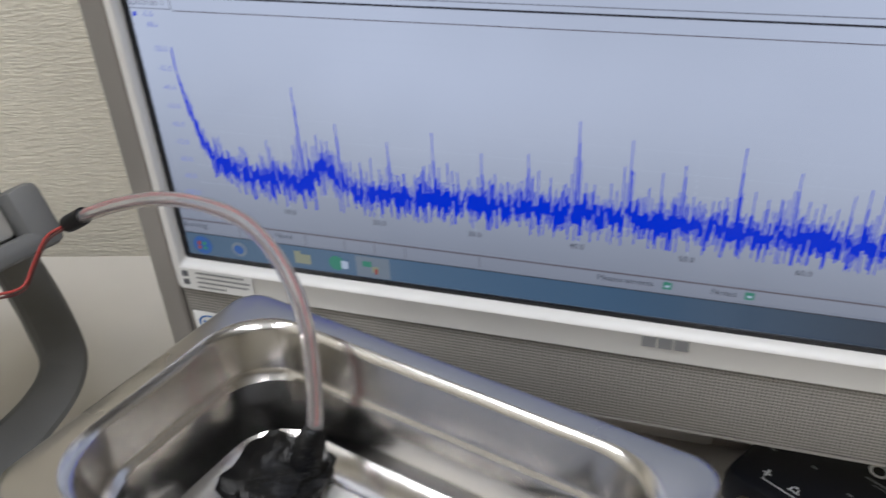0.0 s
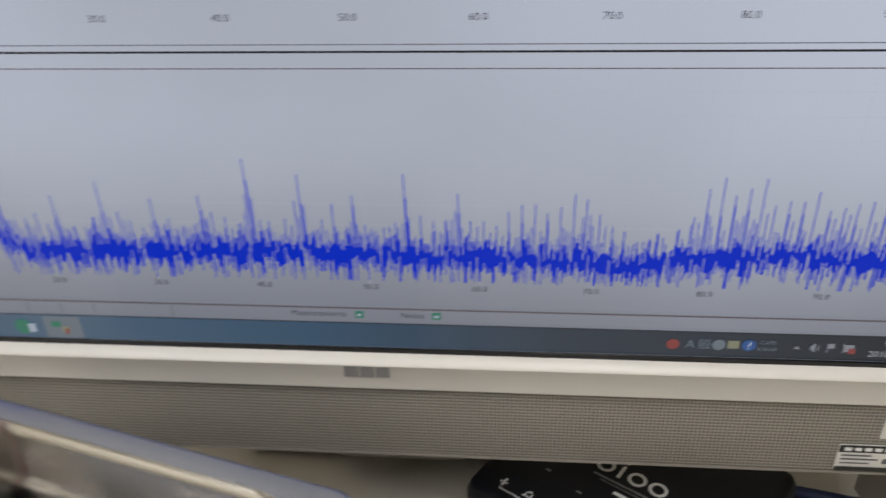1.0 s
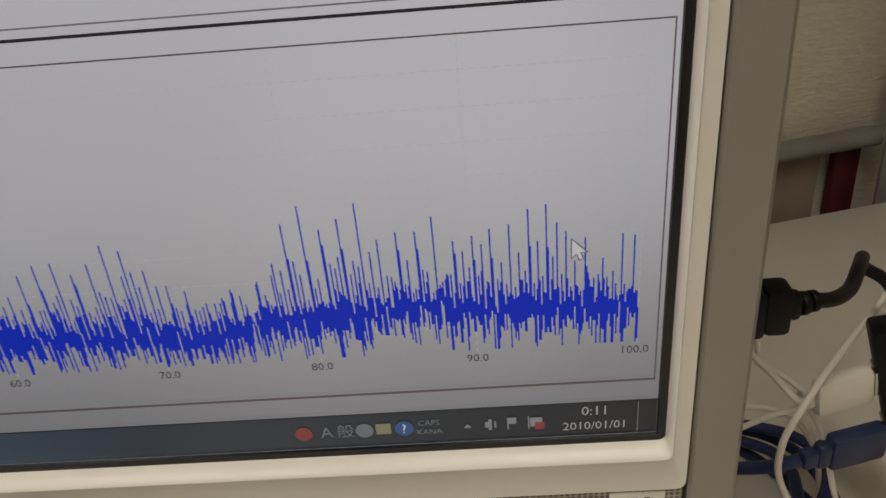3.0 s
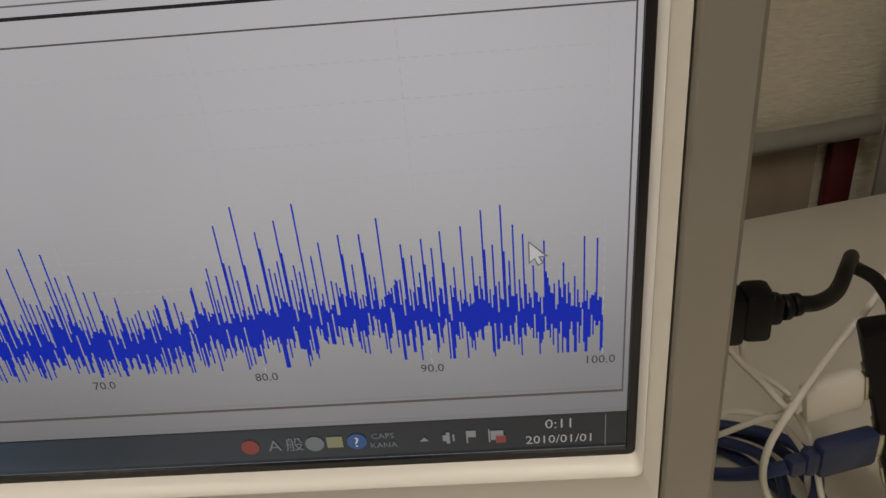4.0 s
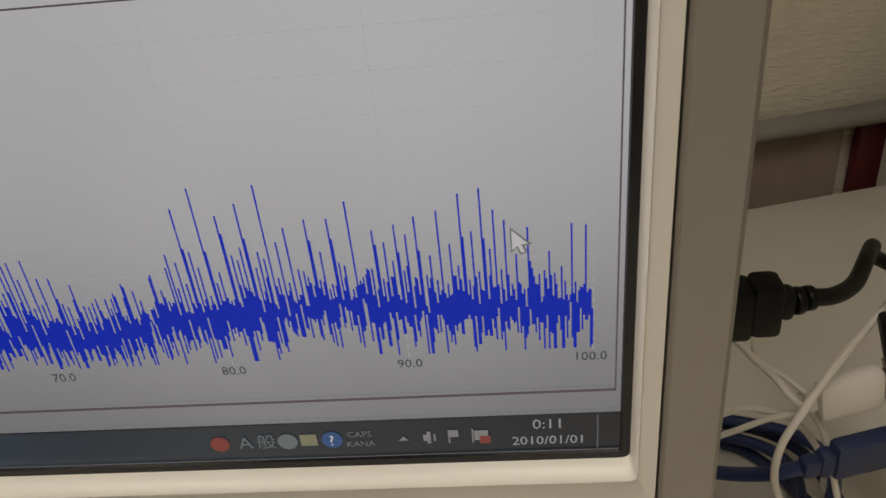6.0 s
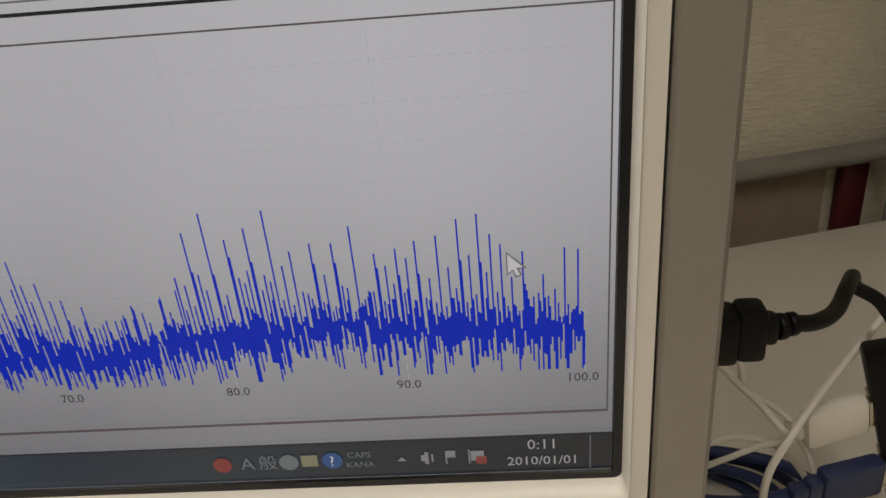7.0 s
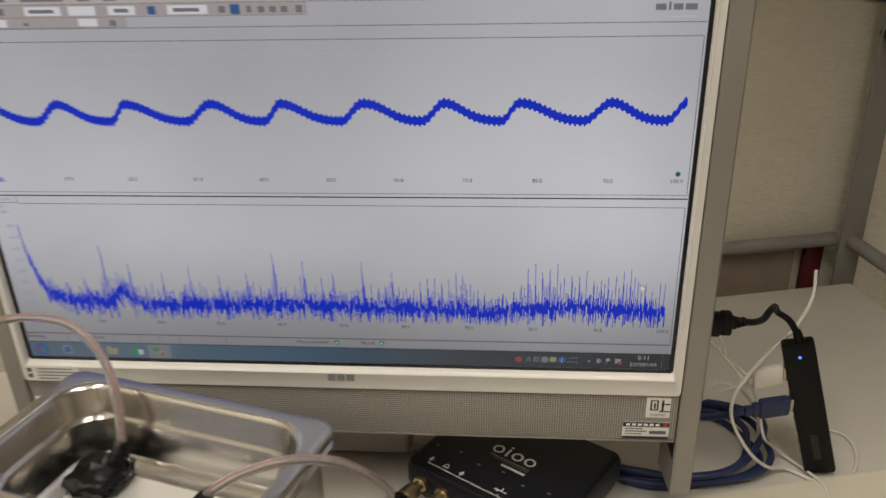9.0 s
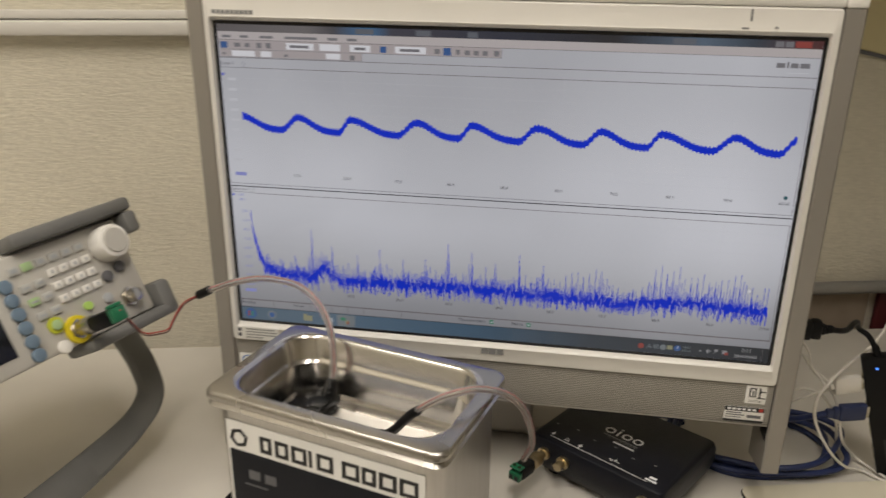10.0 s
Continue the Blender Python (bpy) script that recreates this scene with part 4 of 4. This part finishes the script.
# ---- the signal generator ----
def build_generator():
    gen = thing("signal_generator", "pale signal generator with grey rubber bumpers tilted up on its handle", "signal generator", (-0.66, -0.08, DESK))
    X0, X1, Z1, L = -0.232, 0.002, 0.088, 0.215
    P = lambda name, b, material, label="", smooth=True: part(name, b, material, gen, label, m=GEN, smooth=smooth)
    P("case", box(X0, X1, 0.006, L, 0.0, Z1, 0.006), GEN_CASE, "off-white case")
    face = P("front_panel", box(X0, X1, -0.001, 0.0058, -0.002, Z1 - 0.004, 0.003), GEN_PANEL, "pale front panel")
    for name, b in (("bumper", merged(box(-0.10, 0.016, -0.014, 0.03, Z1 - 0.002, Z1 + 0.010, 0.004), box(0.0025, 0.016, -0.014, 0.03, Z1 - 0.022, Z1 - 0.0025, 0.004))),
                    ("bumper", merged(box(-0.075, 0.018, -0.012, 0.03, -0.013, -0.0025, 0.004), box(0.0025, 0.019, -0.012, 0.05, -0.0130, 0.019, 0.005))),
                    ("bumper", box(X0 - 0.014, X0 - 0.0005, -0.014, 0.03, -0.013, Z1 + 0.010, 0.005)),
                    ("bumper", box(X0 - 0.010, X1 + 0.010, L - 0.03, L + 0.012, -0.010, -0.0005, 0.004))):
        P(name, b, GREY_RUBBER, "grey rubber bumper")

    def sub(name, b, material, label=""):
        return part(name, b, material, face, label, m=GEN)

    knob = P("dial", rod((-0.019, -0.001, 0.065), (-0.019, -0.019, 0.065), 0.0155, 0.0145, 28, 0.002), KEY_WHITE, "white turning knob")
    part("dial_cap", rod((-0.019, -0.019, 0.065), (-0.019, -0.0205, 0.065), 0.011, 0.0105, 24), GEN_PANEL, knob, m=GEN)
    for x, z in ((-0.0300, 0.0395), (-0.0155, 0.0435)):
        sub("arrow_key", rod((x, -0.0012, z), (x, -0.005, z), 0.0050, bevel=0.001), INK_DARK, "dark arrow key")
    for row in range(3):
        for col in range(4):
            x, z = -0.0415 - 0.0107 * col, 0.0600 - 0.0115 * row
            sub("number_key", box(x - 0.0042, x + 0.0042, -0.0042, -0.0012, z - 0.0032, z + 0.0032, 0.0010), KEY_WHITE)
            sub("key_mark", box(x - 0.0010, x + 0.0006, -0.0045, -0.0043, z - 0.0013, z + 0.0013), KEY_GREY)
    for col in range(6):
        x, z = -0.0425 - 0.0120 * col, 0.0712
        sub("function_key", box(x - 0.0046, x + 0.0046, -0.0036, -0.0012, z - 0.0034, z + 0.0034, 0.0010), KEY_LIT if col == 4 else KEY_PALE)
        sub("key_mark", box(x - 0.0026, x + 0.0026, -0.0039, -0.0037, z - 0.0016, z + 0.0016), KEY_LIT if col == 4 else KEY_GREY)
    for row in range(3):
        for col in range(2):
            x, z = -0.0870 + 0.0012 * row - 0.0120 * col, 0.0555 - 0.0122 * row
            sub("function_key", box(x - 0.0045, x + 0.0045, -0.0036, -0.0012, z - 0.0033, z + 0.0033, 0.0010), KEY_LIT if (row, col) == (1, 1) else KEY_PALE)
            sub("key_mark", box(x - 0.0028, x + 0.0028, -0.0039, -0.0037, z - 0.0008, z + 0.0008), KEY_GREY)
    for k in range(6):
        z = 0.0620 - 0.0115 * k
        sub("menu_key", rod((-0.1140, -0.0012, z), (-0.1140, -0.0052, z), 0.0056, bevel=0.001), KEY_BLUE, "blue-grey round key")
    sub("output_key", rod((-0.0905, -0.0012, 0.0200), (-0.0905, -0.0032, 0.0200), 0.0068, seg=24), YELLOW_GREEN, "yellow-green ring round a lit key")
    sub("output_key_cap", rod((-0.0905, -0.0033, 0.0200), (-0.0905, -0.0055, 0.0200), 0.0042, seg=24, bevel=0.0006), KEY_LIT)
    sub("white_key", rod((-0.0925, -0.0012, 0.0015), (-0.0925, -0.0062, 0.0015), 0.0054, bevel=0.001), KEY_WHITE)
    sub("blue_key", rod((-0.038, -0.0012, 0.0225), (-0.038, -0.0042, 0.0225), 0.0045, bevel=0.001), KEY_GREY)
    sub("green_lamp", rod((-0.058, -0.0012, 0.0235), (-0.058, -0.0045, 0.0235), 0.0036), KEY_GREEN)
    sub("display", box(-0.225, -0.128, -0.0020, -0.0011, 0.010, 0.078, 0.0005), BLACK_GLOSS, "dark display window")
    sub("yellow_ring", rod((-0.0745, -0.0012, 0.0095), (-0.0745, -0.0040, 0.0095), 0.0118, 0.0112, 26), YELLOW, "yellow ring round the output socket")
    for x, z in ((-0.0745, 0.0095), (-0.0185, 0.0160)):
        s = P("socket", rod((x, -0.0015, z), (x, -0.0135, z), 0.0062, seg=18, bevel=0.0006), NICKEL, "nickel coaxial socket")
        part("collar", rod((x, -0.0014, z), (x, -0.0046, z), 0.0085, seg=6), NICKEL, s, m=GEN)
        for d in (-0.0072, 0.0072):
            part("lug", rod((x + d * 0.8, -0.0100, z), (x + d * 1.05, -0.0100, z), 0.0012, seg=8), NICKEL, s, m=GEN)
    # handle that props up the front
    u = Vector((0.324, 0.946, 0))
    n = Vector((0.946, -0.324, 0))
    first, corner = Vector((-0.628, 0.030, 0.882)), Vector((-0.567, -0.004, 0.820))
    arm = (corner - first).normalized()
    n = u.cross(arm).normalized()
    foot = DESK + 0.0185
    prof = [first, first.lerp(corner, 0.5), corner, Vector((-0.558, -0.014, 0.793)), Vector((-0.566, -0.042, 0.773)), Vector((-0.585, -0.095, 0.758)), Vector((-0.612, -0.170, 0.744)), Vector((-0.628, -0.213, foot)), Vector((-0.641, -0.243, foot + 0.004)), Vector((-0.650, -0.260, 0.766)), corner - u * 0.262, first - u * 0.262]
    path = smooth_path(prof, 8)
    b = bmesh.new()
    rings = []
    for k, p in enumerate(path):
        way = (path[min(k + 1, len(path) - 1)] - path[max(k - 1, 0)]).normalized()
        out = n
        side = way.cross(out).normalized()
        w, d = 0.0125 + 0.0050 * max(0.0, min(1.0, (0.775 - p.z) / 0.03)), 0.0060
        rings.append([b.verts.new(p + side * a * w + out * c * d) for a, c in ((1, 0.6), (0.8, 1), (-0.8, 1), (-1, 0.6), (-1, -0.6), (-0.8, -1), (0.8, -1), (1, -0.6))])
    for a, c in zip(rings, rings[1:]):
        for k in range(8):
            b.faces.new((a[k], a[(k + 1) % 8], c[(k + 1) % 8], c[k]))
    b.faces.new(rings[0])
    b.faces.new(rings[-1])
    part("handle", b, GREY_RUBBER, gen, "wide grey carrying handle used as a stand")
    # terminal adapter on the output socket
    plug = thing("terminal_adapter", "black coaxial adapter with a green screw terminal", "adapter", GEN @ Vector((-0.0745, -0.03, 0.0095)), group="terminal adapters")
    part("shell", rod((-0.0745, -0.0120, 0.0095), (-0.0745, -0.0260, 0.0095), 0.0072, seg=20, bevel=0.001), NICKEL, plug, "nickel bayonet shell", m=GEN)
    part("body", box(-0.0810, -0.0680, -0.0540, -0.0262, 0.0030, 0.0155, 0.002), BLACK, plug, m=GEN)
    part("terminal", merged(box(-0.0805, -0.0685, -0.0615, -0.0542, 0.0040, 0.0155, 0.0010), box(-0.0805, -0.0685, -0.0600, -0.0545, 0.0157, 0.0185, 0.0010)), GREEN, plug, "green screw terminal", m=GEN)


# ---- the measuring box ----
SCOPE = pose(-0.190, 0.032, DESK, 0, 0, -33.0)      # its front left corner; x along the front, y to the back


def build_scope():
    w, d, h = 0.142, 0.112, 0.044
    scope = thing("oscilloscope_box", "flat black computer oscilloscope lying under the screen", "oscilloscope", SCOPE @ Vector((w / 2, d / 2, 0)))
    case = loft([[(w / 2 + x, d / 2 + y, z) for x, y, _ in round_rect(w - i, d - i, r, 0)] for i, r, z in ((0.016, 0.006, 0.006), (0.008, 0.007, 0.012), (0, 0.007, 0.024), (0.0, 0.007, h - 0.006), (0.003, 0.007, h - 0.0015), (0.008, 0.007, h))], True, True)
    part("case", case, SCOPE_CASE, scope, "black moulded case", m=SCOPE)
    for x in (0.02, w - 0.02):
        for y in (0.02, d - 0.02):
            part("foot", rod((x, y, 0.0), (x, y, 0.0061), 0.008), BLACK, scope, m=SCOPE)

    def ink(name, rects, material=INK_WHITE):
        for x0, x1, y0, y1 in rects:
            b = bmesh.new()
            b.faces.new([b.verts.new(p) for p in ((x0, y0, h + 0.0005), (x1, y0, h + 0.0005), (x1, y1, h + 0.0005), (x0, y1, h + 0.0005))])
            part(name, b, material, scope, m=SCOPE, smooth=False)

    ink("front_line", [(0.018, 0.122, 0.0085, 0.0092), (0.018, 0.0185, 0.0085, 0.0105), (0.048, 0.0485, 0.0085, 0.011), (0.085, 0.0855, 0.0085, 0.0115)])
    ink("socket_symbol", [(0.016, 0.0205, 0.0130, 0.0140), (0.0175, 0.0190, 0.0112, 0.0165), (0.0460, 0.0510, 0.0130, 0.0140), (0.0478, 0.0494, 0.0112, 0.0165)])
    ink("warning_symbol", [(0.0305, 0.0365, 0.0118, 0.0126), (0.0315, 0.0322, 0.0126, 0.0150), (0.0348, 0.0355, 0.0126, 0.0150), (0.0325, 0.0345, 0.0150, 0.0162)])
    ink("port_symbol", [(0.0790, 0.0900, 0.0150, 0.0158), (0.0815, 0.0822, 0.0130, 0.0150), (0.0850, 0.0857, 0.0158, 0.0185)])
    ink("output_label", [(0.1180, 0.1290, 0.0110, 0.0135), (0.1200, 0.1270, 0.0150, 0.0185)])
    # the maker's mark as plain rings, bars and an underline
    for cx in (0.0560, 0.0742, 0.0860):
        ring = loft([[(cx + 1.05 * r * math.cos(v), 0.0562 + r * math.sin(v), h + 0.0005) for v in (2 * math.pi * k / 20 for k in range(20))] for r in (0.0049, 0.0031)])
        part("maker_mark", ring, INK_WHITE, scope, m=SCOPE, smooth=False)
    ink("maker_mark", [(0.0640, 0.0660, 0.0515, 0.0610), (0.0638, 0.0662, 0.0628, 0.0645)])
    ink("maker_mark", [(0.0530, 0.0900, 0.0472, 0.0484), (0.0580, 0.0900, 0.0450, 0.0456)], INK_GREY)
    ink("maker_line", [(0.0680, 0.0900, 0.0400, 0.0422)])
    ink("scattered_marks", [(0.010 + 0.021 * k, 0.013 + 0.021 * k, 0.030 + 0.004 * (k % 2), 0.0312 + 0.004 * (k % 2)) for k in range(6)], INK_GREY)
    for x in (0.018, 0.040, 0.124):
        s = part("socket", rod((x, 0.002, 0.029), (x, -0.0115, 0.029), 0.0044, seg=18, bevel=0.0006), BRASS, scope, "worn brass coaxial socket", m=SCOPE)
        part("collar", rod((x, 0.001, 0.029), (x, -0.003, 0.029), 0.0064, seg=20), BRASS, s, m=SCOPE)
        for dd in (-0.0058, 0.0058):
            part("lug", rod((x + dd * 0.8, -0.0095, 0.029), (x + dd * 1.1, -0.0095, 0.029), 0.0012, seg=8), NICKEL, s, m=SCOPE)
    plug = thing("terminal_adapter", "black coaxial adapter with a green screw terminal", "adapter", SCOPE @ Vector((0.018, -0.03, 0.029)), group="terminal adapters")
    part("shell", rod((0.018, -0.0110, 0.029), (0.018, -0.0230, 0.029), 0.0074, seg=20, bevel=0.001), BRASS, plug, "worn brass bayonet shell", m=SCOPE)
    part("body", box(0.0115, 0.0245, -0.0430, -0.0232, 0.0225, 0.0355, 0.002), BLACK, plug, m=SCOPE)
    part("terminal", merged(box(0.0120, 0.0240, -0.0490, -0.0432, 0.0235, 0.0320, 0.0010), box(0.0120, 0.0240, -0.0480, -0.0400, 0.0357, 0.0370, 0.0005)), GREEN, plug, "green screw terminal", m=SCOPE)
    for x in (0.0150, 0.0210):
        part("clamp_hole", box(x - 0.0019, x + 0.0019, -0.0493, -0.0491, 0.0250, 0.0295), INK_BLACK, plug, m=SCOPE)
        part("clamp_screw", rod((x, -0.0440, 0.0371), (x, -0.0440, 0.0377), 0.0016, seg=12), NICKEL, plug, m=SCOPE)


# ---- the hub and the cables beside the computer ----
HUB_UP = Vector((-0.036, 0.004, 0.121)).normalized()
HUB_SIDE = Vector((0.94, -0.20, 0.10))
HUB_SIDE = (HUB_SIDE - HUB_UP * HUB_SIDE.dot(HUB_UP)).normalized()
HUB = Matrix.Translation((0.1625, 0.0770, DESK + 0.001)) @ Matrix((HUB_SIDE, HUB_UP.cross(HUB_SIDE), HUB_UP)).transposed().to_4x4()


def build_hub():
    hub = thing("usb_hub", "slim black hub standing on end beside the computer", "usb hub", (0.158, 0.066, DESK))
    w, t, l = 0.0252, 0.015, 0.134
    part("body", box(-w / 2, w / 2, 0, t, 0.004, l, 0.0025), BLACK, hub, "black plastic body", m=HUB)
    part("lamp", rod((0.0, -0.0004, l - 0.0105), (0.0, 0.001, l - 0.0105), 0.0013, seg=14), glow("lamp_blue", (0.06, 0.25, 1.0), 1.6), hub, "small lit blue lamp", m=HUB)
    marks("mark", [(-0.003, 0.003, 0.020, 0.046)], -0.0004, INK_FAINT, hub, HUB)
    for z in (0.1075, 0.0775, 0.0525, 0.0275):
        part("port", box(-w / 2 - 0.0010, -w / 2 + 0.0010, 0.005, 0.011, z - 0.0065, z + 0.0065, 0.0004), NICKEL, hub, "metal port", m=HUB)
    part("strain_relief", rod((0.002, t / 2, l - 0.001), (0.001, t / 2, l + 0.010), 0.0042, 0.0032, seg=14), BLACK, hub, m=HUB)
    end = HUB @ Vector((0.001, t / 2, l + 0.008))
    pts = [Vector((0.065, 0.0385, 0.8965)), Vector((0.074, 0.043, 0.8935)), Vector((0.084, 0.053, 0.8905)), Vector((0.093, 0.067, 0.8900)), Vector((0.1015, 0.082, 0.8850)), Vector((0.109, 0.094, 0.8730)), (end + Vector((0.109, 0.094, 0.8730))) / 2 + Vector((0.001, 0.001, 0.002)), end]
    part("cord", hose(pts, 0.0026, 14), BLACK, hub, "thick black cord")
    plug = part("plug", merged(box(0.0315, 0.0480, 0.0295, 0.0410, 0.8878, 0.9048, 0.0020), box(0.0470, 0.0560, 0.0295, 0.0405, 0.8888, 0.9060, 0.0022), box(0.0555, 0.0600, 0.0325, 0.0392, 0.8925, 0.9020, 0.0018)), BLACK, hub, "black plug in the computer's side")
    for k in range(2):
        part("rib", rod((0.0600 + 0.0036 * k, 0.0368 + 0.001 * k, 0.8967), (0.0626 + 0.0036 * k, 0.0374 + 0.001 * k, 0.8966), 0.0041 - 0.0004 * k, seg=16, bevel=0.0006), BLACK, plug)


def build_loose_cables():
    # blue plug in the hub and the coil that it ends
    blue = thing("blue_cable", "dark blue cable with a flat plug coiled on the desk", "cable", (0.05, 0.06, DESK))
    a = HUB @ Vector((-0.0136, 0.0015, 0.0775))
    way = Vector((-0.95, -0.24, -0.02)).normalized()
    turn = Matrix.Translation(a) @ way.to_track_quat("-X", "Z").to_matrix().to_4x4()
    shell = part("plug", merged(box(-0.028, -0.0015, -0.004, 0.004, -0.0085, 0.0085, 0.002), box(-0.0345, -0.0275, -0.0038, 0.0038, -0.0066, 0.0066, 0.003), box(-0.041, -0.034, -0.0032, 0.0032, -0.0042, 0.0042, 0.0015)), BLUE_PLUG, blue, "flat dark blue plug", m=turn)
    part("contact_shell", box(-0.0014, 0.002, -0.0022, 0.0022, -0.0062, 0.0062, 0.0003), NICKEL, shell, m=turn)
    tail = turn @ Vector((-0.0405, 0, 0))
    z = DESK + 0.0032
    loop = [tail, tail + Vector((-0.010, 0.003, -0.006)), Vector((0.067, 0.087, 0.774)), Vector((0.050, 0.102, 0.762)), Vector((0.010, 0.118, 0.750)), Vector((-0.035, 0.133, 0.734)), Vector((-0.075, 0.150, z))]
    part("lead", hose(loop, 0.0030, 12), BLUE_CABLE, blue)
    for k, (r, dz, ox) in enumerate(((0.062, 0.0, 0.0), (0.067, 0.0058, 0.004), (0.058, 0.0060, -0.002), (0.064, 0.0118, 0.001))):
        pts = []
        for n in range(19):
            ang = radians(-215 + n * 17.5)
            wob = 1 + 0.05 * math.sin(n * 1.3 + k)
            pts.append((0.036 + ox + 1.30 * r * wob * math.cos(ang), 0.110 + 0.86 * r * wob * math.sin(ang), z + dz + 0.0035 * max(0, math.cos(ang)) * k))
        part("coil", hose(pts, 0.0030, 12, 5), BLUE_CABLE, blue)
    # white plug and its cable
    white = thing("white_cable", "thin white cable with a flat white plug", "cable", (0.08, 0.08, DESK), group="white cables")
    a = HUB @ Vector((-0.0136, 0.004, 0.1075))
    way = Vector((-0.95, -0.15, -0.16)).normalized()
    turn = Matrix.Translation(a) @ way.to_track_quat("-X", "Z").to_matrix().to_4x4()
    shell = part("plug", merged(box(-0.027, -0.0015, -0.0040, 0.0040, -0.0092, 0.0092, 0.003), box(-0.031, -0.0272, -0.0025, 0.0025, -0.0030, 0.0030, 0.0012)), WHITE_CABLE, white, "flat white plug", m=turn)
    part("contact_shell", box(-0.0014, 0.002, -0.0022, 0.0022, -0.0062, 0.0062, 0.0003), NICKEL, shell, m=turn)
    tail = turn @ Vector((-0.0305, 0, 0))
    part("lead", hose([tail, tail + Vector((-0.004, 0.0, 0.001)), (0.079, 0.090, 0.8230), (0.069, 0.088, 0.8350), (0.059, 0.085, 0.8480), (0.040, 0.082, 0.862)], 0.0015, 10), WHITE_CABLE, white)
    loose = thing("white_cable", "thin white cable hanging in loose loops on the desk", "cable", (0.12, 0.06, DESK), group="white cables")
    part("lead", hose([(0.155, 0.150, 0.8830), (0.150, 0.135, 0.8640), (0.131, 0.112, 0.8480), (0.102, 0.085, 0.8380), (0.083, 0.068, 0.8260), (0.074, 0.062, 0.8110), (0.078, 0.066, 0.7850), (0.094, 0.064, 0.7570), (0.114, 0.072, 0.7350), (0.135, 0.083, 0.7240),
                       (0.158, 0.070, 0.7222), (0.184, 0.074, 0.7222), (0.202, 0.105, 0.7222), (0.203, 0.131, 0.7222), (0.190, 0.142, 0.7222)], 0.0015, 10), WHITE_CABLE, loose)
    part("lead", hose([(0.090, 0.090, 0.8140), (0.099, 0.086, 0.7990), (0.104, 0.082, 0.7820), (0.110, 0.080, 0.7600), (0.124, 0.096, 0.7380), (0.140, 0.098, 0.7240), (0.158, 0.066, 0.7256), (0.160, 0.050, 0.7230), (0.160, 0.030, 0.7222), (0.166, -0.010, 0.7222)], 0.0014, 10), WHITE_CABLE, loose)
    part("lead", hose([(0.044, 0.092, 0.798), (0.060, 0.090, 0.8040), (0.068, 0.090, 0.8070), (0.078, 0.092, 0.8040), (0.090, 0.094, 0.7970), (0.101, 0.098, 0.7820), (0.110, 0.102, 0.7640), (0.116, 0.106, 0.7400), (0.128, 0.112, 0.7235)], 0.0014, 10), WHITE_CABLE, loose)
    twin = thing("white_cable", "thin white twin cable curling behind the computer", "cable", (0.07, 0.09, DESK), group="white cables")
    part("lead", hose([(0.040, 0.096, 0.866), (0.058, 0.094, 0.858), (0.069, 0.092, 0.8440), (0.073, 0.092, 0.8300), (0.085, 0.092, 0.8200), (0.091, 0.088, 0.8160)], 0.0012, 10), WHITE_CABLE, twin)
    part("lead", hose([(0.046, 0.094, 0.780), (0.061, 0.092, 0.7900), (0.069, 0.090, 0.7960), (0.079, 0.088, 0.8030), (0.086, 0.086, 0.8070), (0.092, 0.085, 0.8120)], 0.0013, 10), WHITE_CABLE, twin)
    # pale pad in front of the coil
    pad = thing("desk_pad", "pale cream pad with a dark underside lying on the desk", "desk pad", (0.1, 0.0, DESK))
    turn = pose(0.012, 0.036, DESK, 0, 0, 13.6)
    out = round_rect(0.26, 0.20, 0.008, 0)
    part("surface", loft([[(0.13 + x, -0.10 + y, z) for x, y, _ in out] for z in (0.0022, 0.0040)], True, True), PAD, pad, m=turn)
    part("underside", loft([[(0.13 + x, -0.10 + y, z) for x, y, _ in round_rect(0.262, 0.202, 0.009, 0)] for z in (0.0002, 0.0020)], True, True), INK_BLACK, pad, "dark underside", m=turn)


build_room()
build_desk()
build_rack()
build_computer()
build_cleaner()
build_generator()
build_cables()
build_scope()
build_hub()
build_loose_cables()
